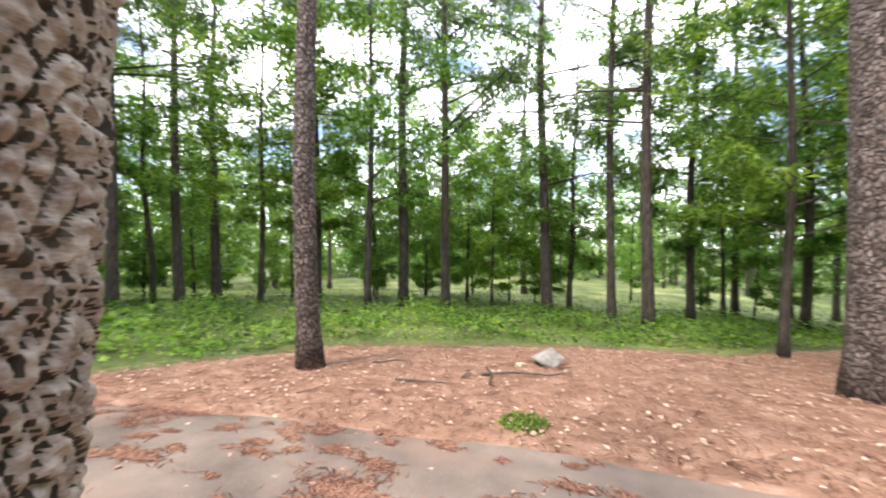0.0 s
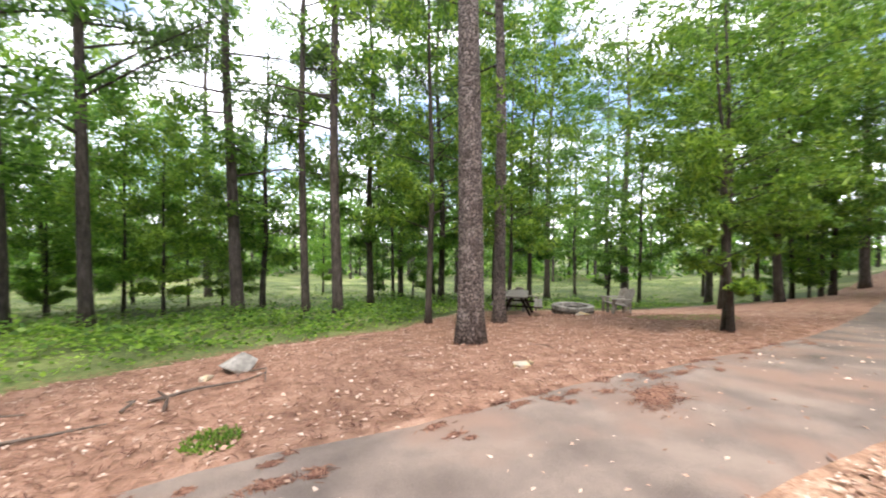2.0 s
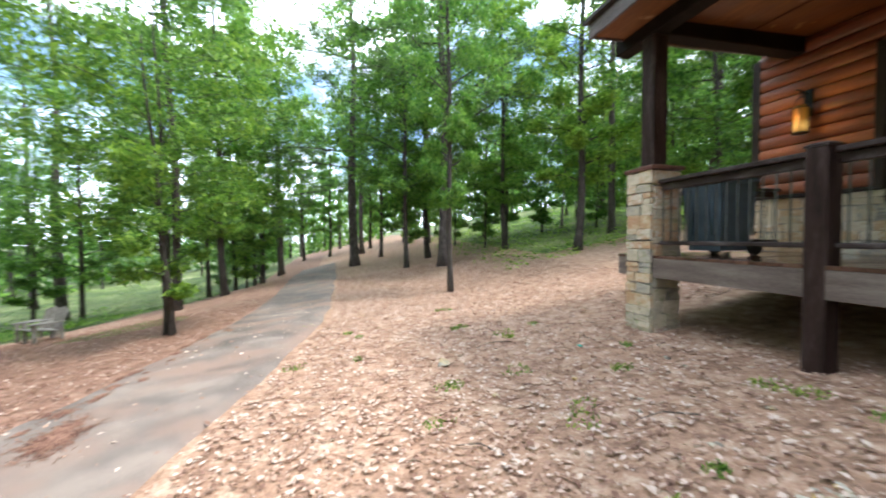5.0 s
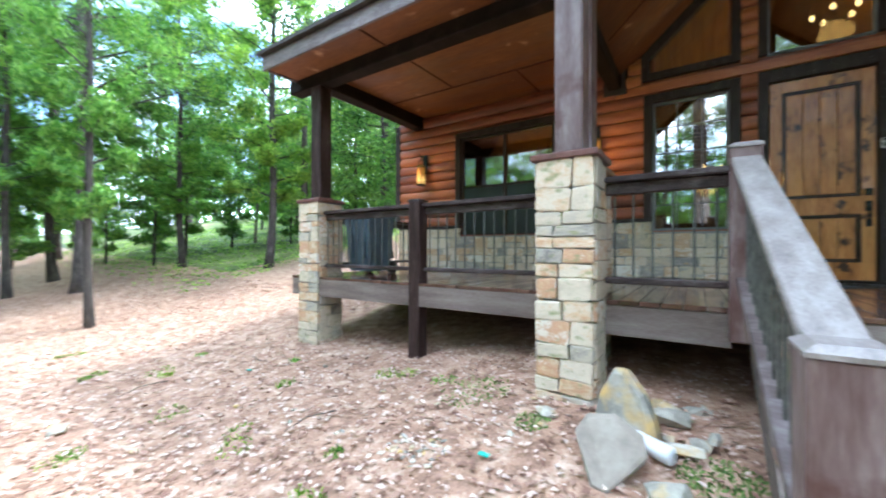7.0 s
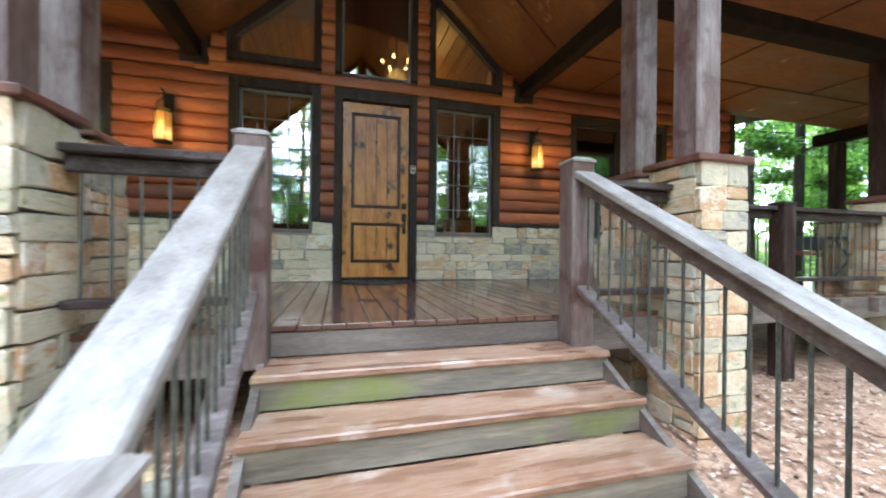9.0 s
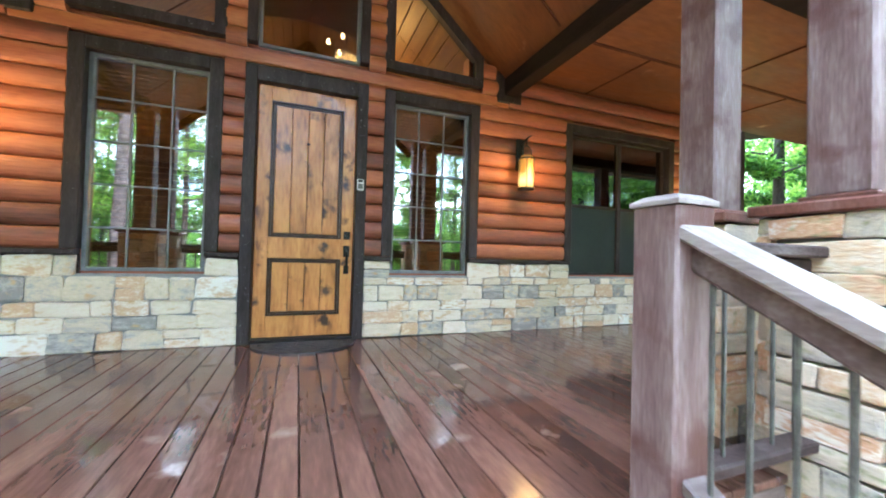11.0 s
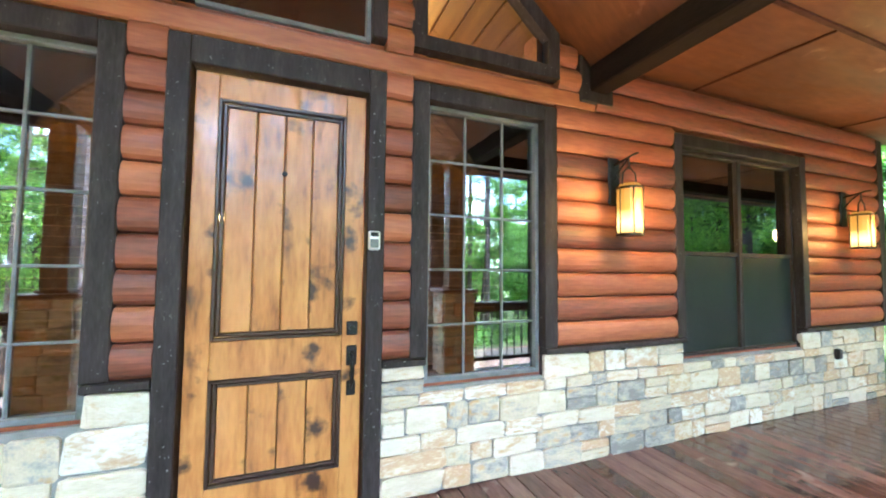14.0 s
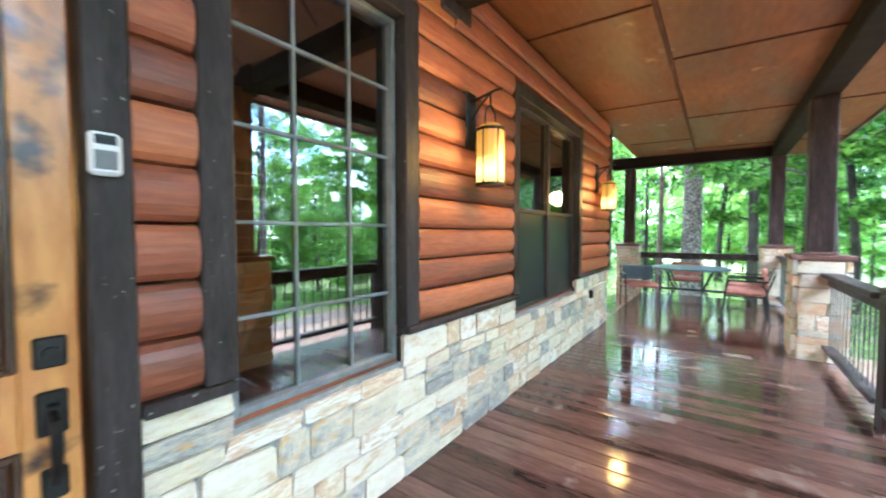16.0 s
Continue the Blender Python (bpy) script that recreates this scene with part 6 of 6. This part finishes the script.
    for count, xa, xb, ya, yb in bands:
        done = tries = 0
        while done < count and tries < 600:
            tries += 1
            x, y = r.uniform(xa, xb), r.uniform(ya, yb)
            if any((x - a) ** 2 + (y - b) ** 2 < 1.1 for a, b in placed):
                continue
            placed.append((x, y))
            spot(("under", r.randrange(3)), x, y, r.uniform(.75, 1.25), r.uniform(0, 6.28))
            done += 1
    for k, o in first.items():
        if k not in used:
            spot(k, -20, 20 + len(used) * .5, 1, 0)


build_trees()


def build_big_trunk():
    """The old pine beside the walker: bark plates parted by deep cracks."""
    x, y, r = -.275, -.43, .2
    z0 = G(x, y)
    t = thing("pine_tree", (x, y, z0), "old pine trunk with flaky grey-brown bark plates and dark cracks", "tree")
    pts = [(x + .03 * 3.25, y + .06 * 3.25, z0 + 3.25), (x + .2, y + .3, z0 + 9), (x + .25, y + .35, z0 + 17)]
    part("upper_trunk", Geo().tube(pts, [r * .9, r * .7, .05], 28), M_BARK, t, smooth=True)
    rng = np.random.default_rng(4)
    na, nz, H = 240, 620, 3.4
    ca, cz = 28, 56
    sa, sz = 2 * math.pi / ca, H / cz
    ja, jz, jh = rng.uniform(-.42, .42, (cz, ca)), rng.uniform(-.45, .45, (cz, ca)), rng.uniform(0, 1, (cz, ca))
    A, Z = np.meshgrid(np.arange(na) * 2 * math.pi / na, np.linspace(0, H, nz))
    wa = A + .07 * np.sin(Z * 9 + 2 * np.sin(A * 3)) + .035 * np.sin(Z * 31 + A * 5)
    wz = Z + .018 * np.sin(A * 7 + Z * 5) + .008 * np.sin(A * 23 + Z * 11)
    f1, f2, hh = np.full(A.shape, 9.0), np.full(A.shape, 9.0), np.zeros(A.shape)
    ia, iz = np.floor(wa / sa).astype(int), np.floor(wz / sz).astype(int)
    for da in (-1, 0, 1):
        for dz in (-2, -1, 0, 1, 2):
            ka, kz = ia + da, np.clip(iz + dz, 0, cz - 1)
            pa = (ka + .5 + ja[kz, ka % ca] + .5 * (kz % 2)) * sa
            pz = (iz + dz + .5 + jz[kz, ka % ca]) * sz
            d = np.sqrt(((wa - pa) * r / .9) ** 2 + ((wz - pz) * .42) ** 2)
            near = d < f1
            f2 = np.where(near, f1, np.minimum(f2, d))
            hh = np.where(near, jh[kz, ka % ca], hh)
            f1 = np.where(near, d, f1)
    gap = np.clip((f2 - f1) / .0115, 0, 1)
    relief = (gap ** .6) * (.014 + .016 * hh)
    relief += .003 * np.sign(np.sin(Z * 95 + A * 17 + 6 * np.sin(A * 9 + Z * 13))) * gap
    relief += .0025 * np.sin(Z * 160 + 9 * hh + A * 12) * gap + rng.normal(0, .0009, A.shape)
    rad = r * (1 + .14 * np.exp(-Z / .3)) * (1 - .02 * Z) - .012 + relief
    X = x + .03 * Z + rad * np.cos(A)
    Y = y + .06 * Z + rad * np.sin(A)
    v = np.stack([X, Y, Z + z0 - .1], 2).reshape(-1, 3)
    a, b = np.meshgrid(np.arange(na), np.arange(nz - 1))
    a2 = (a + 1) % na
    f = np.stack([b * na + a, b * na + a2, (b + 1) * na + a2, (b + 1) * na + a], 2).reshape(-1, 4)
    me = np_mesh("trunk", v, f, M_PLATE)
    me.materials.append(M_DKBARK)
    # faces deep in the cracks go dark: crease shade put into the colour
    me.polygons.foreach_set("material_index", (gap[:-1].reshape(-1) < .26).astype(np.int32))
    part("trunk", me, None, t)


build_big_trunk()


def far_woods():
    rng = np.random.default_rng(12)
    cs = []
    for i in range(420):
        a = rng.uniform(0, 2 * math.pi)
        d = rng.uniform(42, 62)
        x, y = 8 + d * math.cos(a), d * math.sin(a)
        h = rng.uniform(5, 13)
        for k in range(9):
            cs.append(((x + rng.normal() * 1.5, y + rng.normal() * 1.5, G(x, y) + h * (k + .6) / 9), rng.uniform(1.2, 2.2)))
    v, f = leaf_cloud(cs, 120000, .42, 5, .9)
    tagged(part("far_woods", np_mesh("far_woods", v, f, M_GREEN), None), kind="stuff", label="dense far green woods", category="woods")
    g = Geo()
    for i in range(170):
        a = rng.uniform(0, 2 * math.pi)
        d = rng.uniform(38, 56)
        x, y = 8 + d * math.cos(a), d * math.sin(a)
        g.tube([(x, y, G(x, y) - .2), (x + rng.normal() * .2, y, G(x, y) + rng.uniform(9, 16))], [rng.uniform(.1, .22), .05], 6, False)
    tagged(part("far_trunks", g, M_DKBARK), kind="stuff", label="dark far tree trunks", category="woods")


far_woods()


def carpet(name, n, area, size, seed, material, label, category, height=.0, keep=None, flat=2.1, aspect=.6):
    """Loose cards scattered over the ground."""
    rng = np.random.default_rng(seed)
    x, y = rng.uniform(area[0], area[1], n), rng.uniform(area[2], area[3], n)
    if keep:
        k = keep(x, y, rng)
        x, y = x[k], y[k]
    m = len(x)
    clump = np.clip(.55 + .6 * np.sin(x * 1.5 + 1.6 * np.sin(y * 1.7)) * np.cos(y * 1.3 + x * .5), .12, 1) if height > .2 else 1.0
    z = ground_z(x, y) + .012 + rng.random(m) * height * clump
    p = np.stack([x, y, z], 1)
    nn = rng.normal(size=(m, 3)) * .45 + np.array([0, 0, flat])
    nn /= np.linalg.norm(nn, axis=1)[:, None]
    u = np.cross(nn, rng.normal(size=(m, 3)))
    u /= np.linalg.norm(u, axis=1)[:, None]
    w = np.cross(nn, u)
    s = (size * rng.uniform(.5, 1.4, m))[:, None]
    lift = nn * s * .25
    v = np.stack([p - u * s, p - w * s * aspect + lift, p + u * s, p + w * s * aspect + lift], 1).reshape(-1, 3)
    v[:, 2] = np.maximum(v[:, 2], np.repeat(z - .004, 4))
    f = np.arange(m * 4).reshape(-1, 4)
    return tagged(part(name, np_mesh(name, v, f, material), None), kind="stuff", label=label, category=category)


def off_road(x, y, margin=0.0):
    a = np.interp(x, [p[0] for p in ROAD_S], [p[1] for p in ROAD_S])
    b = np.interp(x, [p[0] for p in ROAD_N], [p[1] for p in ROAD_N])
    return (y < a - margin) | (y > b + margin)


carpet("leaf_litter", 100000, (-8, 18, -8, 0), .024, 1, M_LEAF, "pale brown fallen oak leaves on the ground", "leaves", .02,
       lambda x, y, r: off_road(x, y) & ((r.random(len(x)) < .9) | (y < -1)) & ~((y < -5.6) & (x > -11) & (x < 5.1)))
carpet("leaf_litter", 16000, (-6, 16, 1, 10), .026, 2, M_LEAF, "scattered pale leaves on pine straw", "leaves", .015, lambda x, y, r: off_road(x, y) & (y < veg_edge(x)))
carpet("pine_straw", 60000, (-6, 14, 1, 8), .05, 3, M_NEEDLE, "reddish pine straw over the ground", "pine straw", .015, lambda x, y, r: off_road(x, y, -.06) & (y < veg_edge(x) + .2), aspect=.09)
carpet("road_leaves", 3800, (-4, 14, -1.5, 2.3), .026, 4, M_LEAF, "stray leaves on the road", "leaves", .03, lambda x, y, r: ~off_road(x, y) & (r.random(len(x)) < .5))
carpet("undergrowth", 52000, (-14, 20, 2, 18), .07, 9, M_GREEN, "leafy dark green undergrowth", "undergrowth", .55,
       lambda x, y, r: (y > veg_edge(x) + .3 + r.random(len(x)) * .6) & (y < veg_edge(x) + 8) & (np.sin(x * 1.7 + y) + np.sin(y * 2.3 - x) + r.random(len(x)) > .1), flat=.8, aspect=.7)
carpet("undergrowth", 34000, (-14, 20, 2, 16), .045, 6, M_LIME, "low bright green undergrowth", "undergrowth", .28,
       lambda x, y, r: (y > veg_edge(x) + r.random(len(x)) * .5) & (y < veg_edge(x) + 6), flat=.8, aspect=.7)
carpet("undergrowth", 16000, (-24, -11.3, -16, 6), .06, 11, M_LIME, "bright green undergrowth beyond the porch end", "undergrowth", .5, flat=.8, aspect=.7)
carpet("undergrowth", 16000, (12, 34, -22, -6), .06, 12, M_LIME, "bright green undergrowth at the wood's edge", "undergrowth", .25,
       lambda x, y, r: (y < -7.5 - (x - 12) * .05 + r.random(len(x)) * 1.5), flat=.8, aspect=.7)
carpet("undergrowth", 30000, (-26, 42, 5, 34), .10, 7, M_GRASS, "sunlit meadow grass between the trees", "grass", .12, lambda x, y, r: y > veg_edge(x) + 2, flat=.3, aspect=.25)
build_tufts()


def build_road_straw():
    rng = np.random.default_rng(8)
    spots = [(-.3, 1.25, .28), (.15, 1.15, .22), (.6, 1.3, .16), (-1.9, 1.35, .2), (-2.4, 1.9, .2), (-1.2, 1.7, .1), (-3.0, 1.2, .3), (-2.0, .9, .12), (-.9, 2.0, .1), (4.1, .93, .3), (4.3, .98, .2), (-.9, .8, .2)]
    # drifts thinning out from the straw along both kerbless edges
    er = random.Random(21)
    for i in range(70):
        x = er.uniform(-4.5, 9)
        y = line_y(ROAD_N, x) - .12 - abs(er.gauss(0, .22))
        spots.append((x, y, er.uniform(.03, .13)))
    for i in range(45):
        spots.append((er.uniform(-4, -.2), er.uniform(.5, 2.1), er.uniform(.03, .12)))
    vs = []
    for x, y, r in spots:
        n = int(14000 * r * r) + 25
        a, q = rng.uniform(0, 6.28, n), np.abs(rng.normal(0, .62, n)) * r
        q = q * (.75 + .3 * np.sin(2 * a + x * 9) + .22 * np.sin(5 * a + y * 7) + .1 * np.sin(11 * a))
        px, py = x + 1.3 * q * np.cos(a), y + .65 * q * np.sin(a)
        z = ground_z(px, py) + np.where(off_road(px, py, -.12), .012, .037) + rng.random(n) * .006
        t = rng.uniform(0, 3.14, n)
        d = np.stack([np.cos(t), np.sin(t), np.zeros(n)], 1) * .03
        e = np.stack([-np.sin(t), np.cos(t), np.zeros(n)], 1) * .004
        p = np.stack([px, py, z], 1)
        vs.append(np.stack([p - d - e, p + d - e, p + d + e, p - d + e], 1).reshape(-1, 3))
    v = np.concatenate(vs)
    tagged(part("pine_straw_clumps", np_mesh("pine_straw_clumps", v, np.arange(len(v)).reshape(-1, 4), M_NEEDLE), None), kind="stuff", label="reddish pine straw clumps on the road", category="pine straw")


build_road_straw()
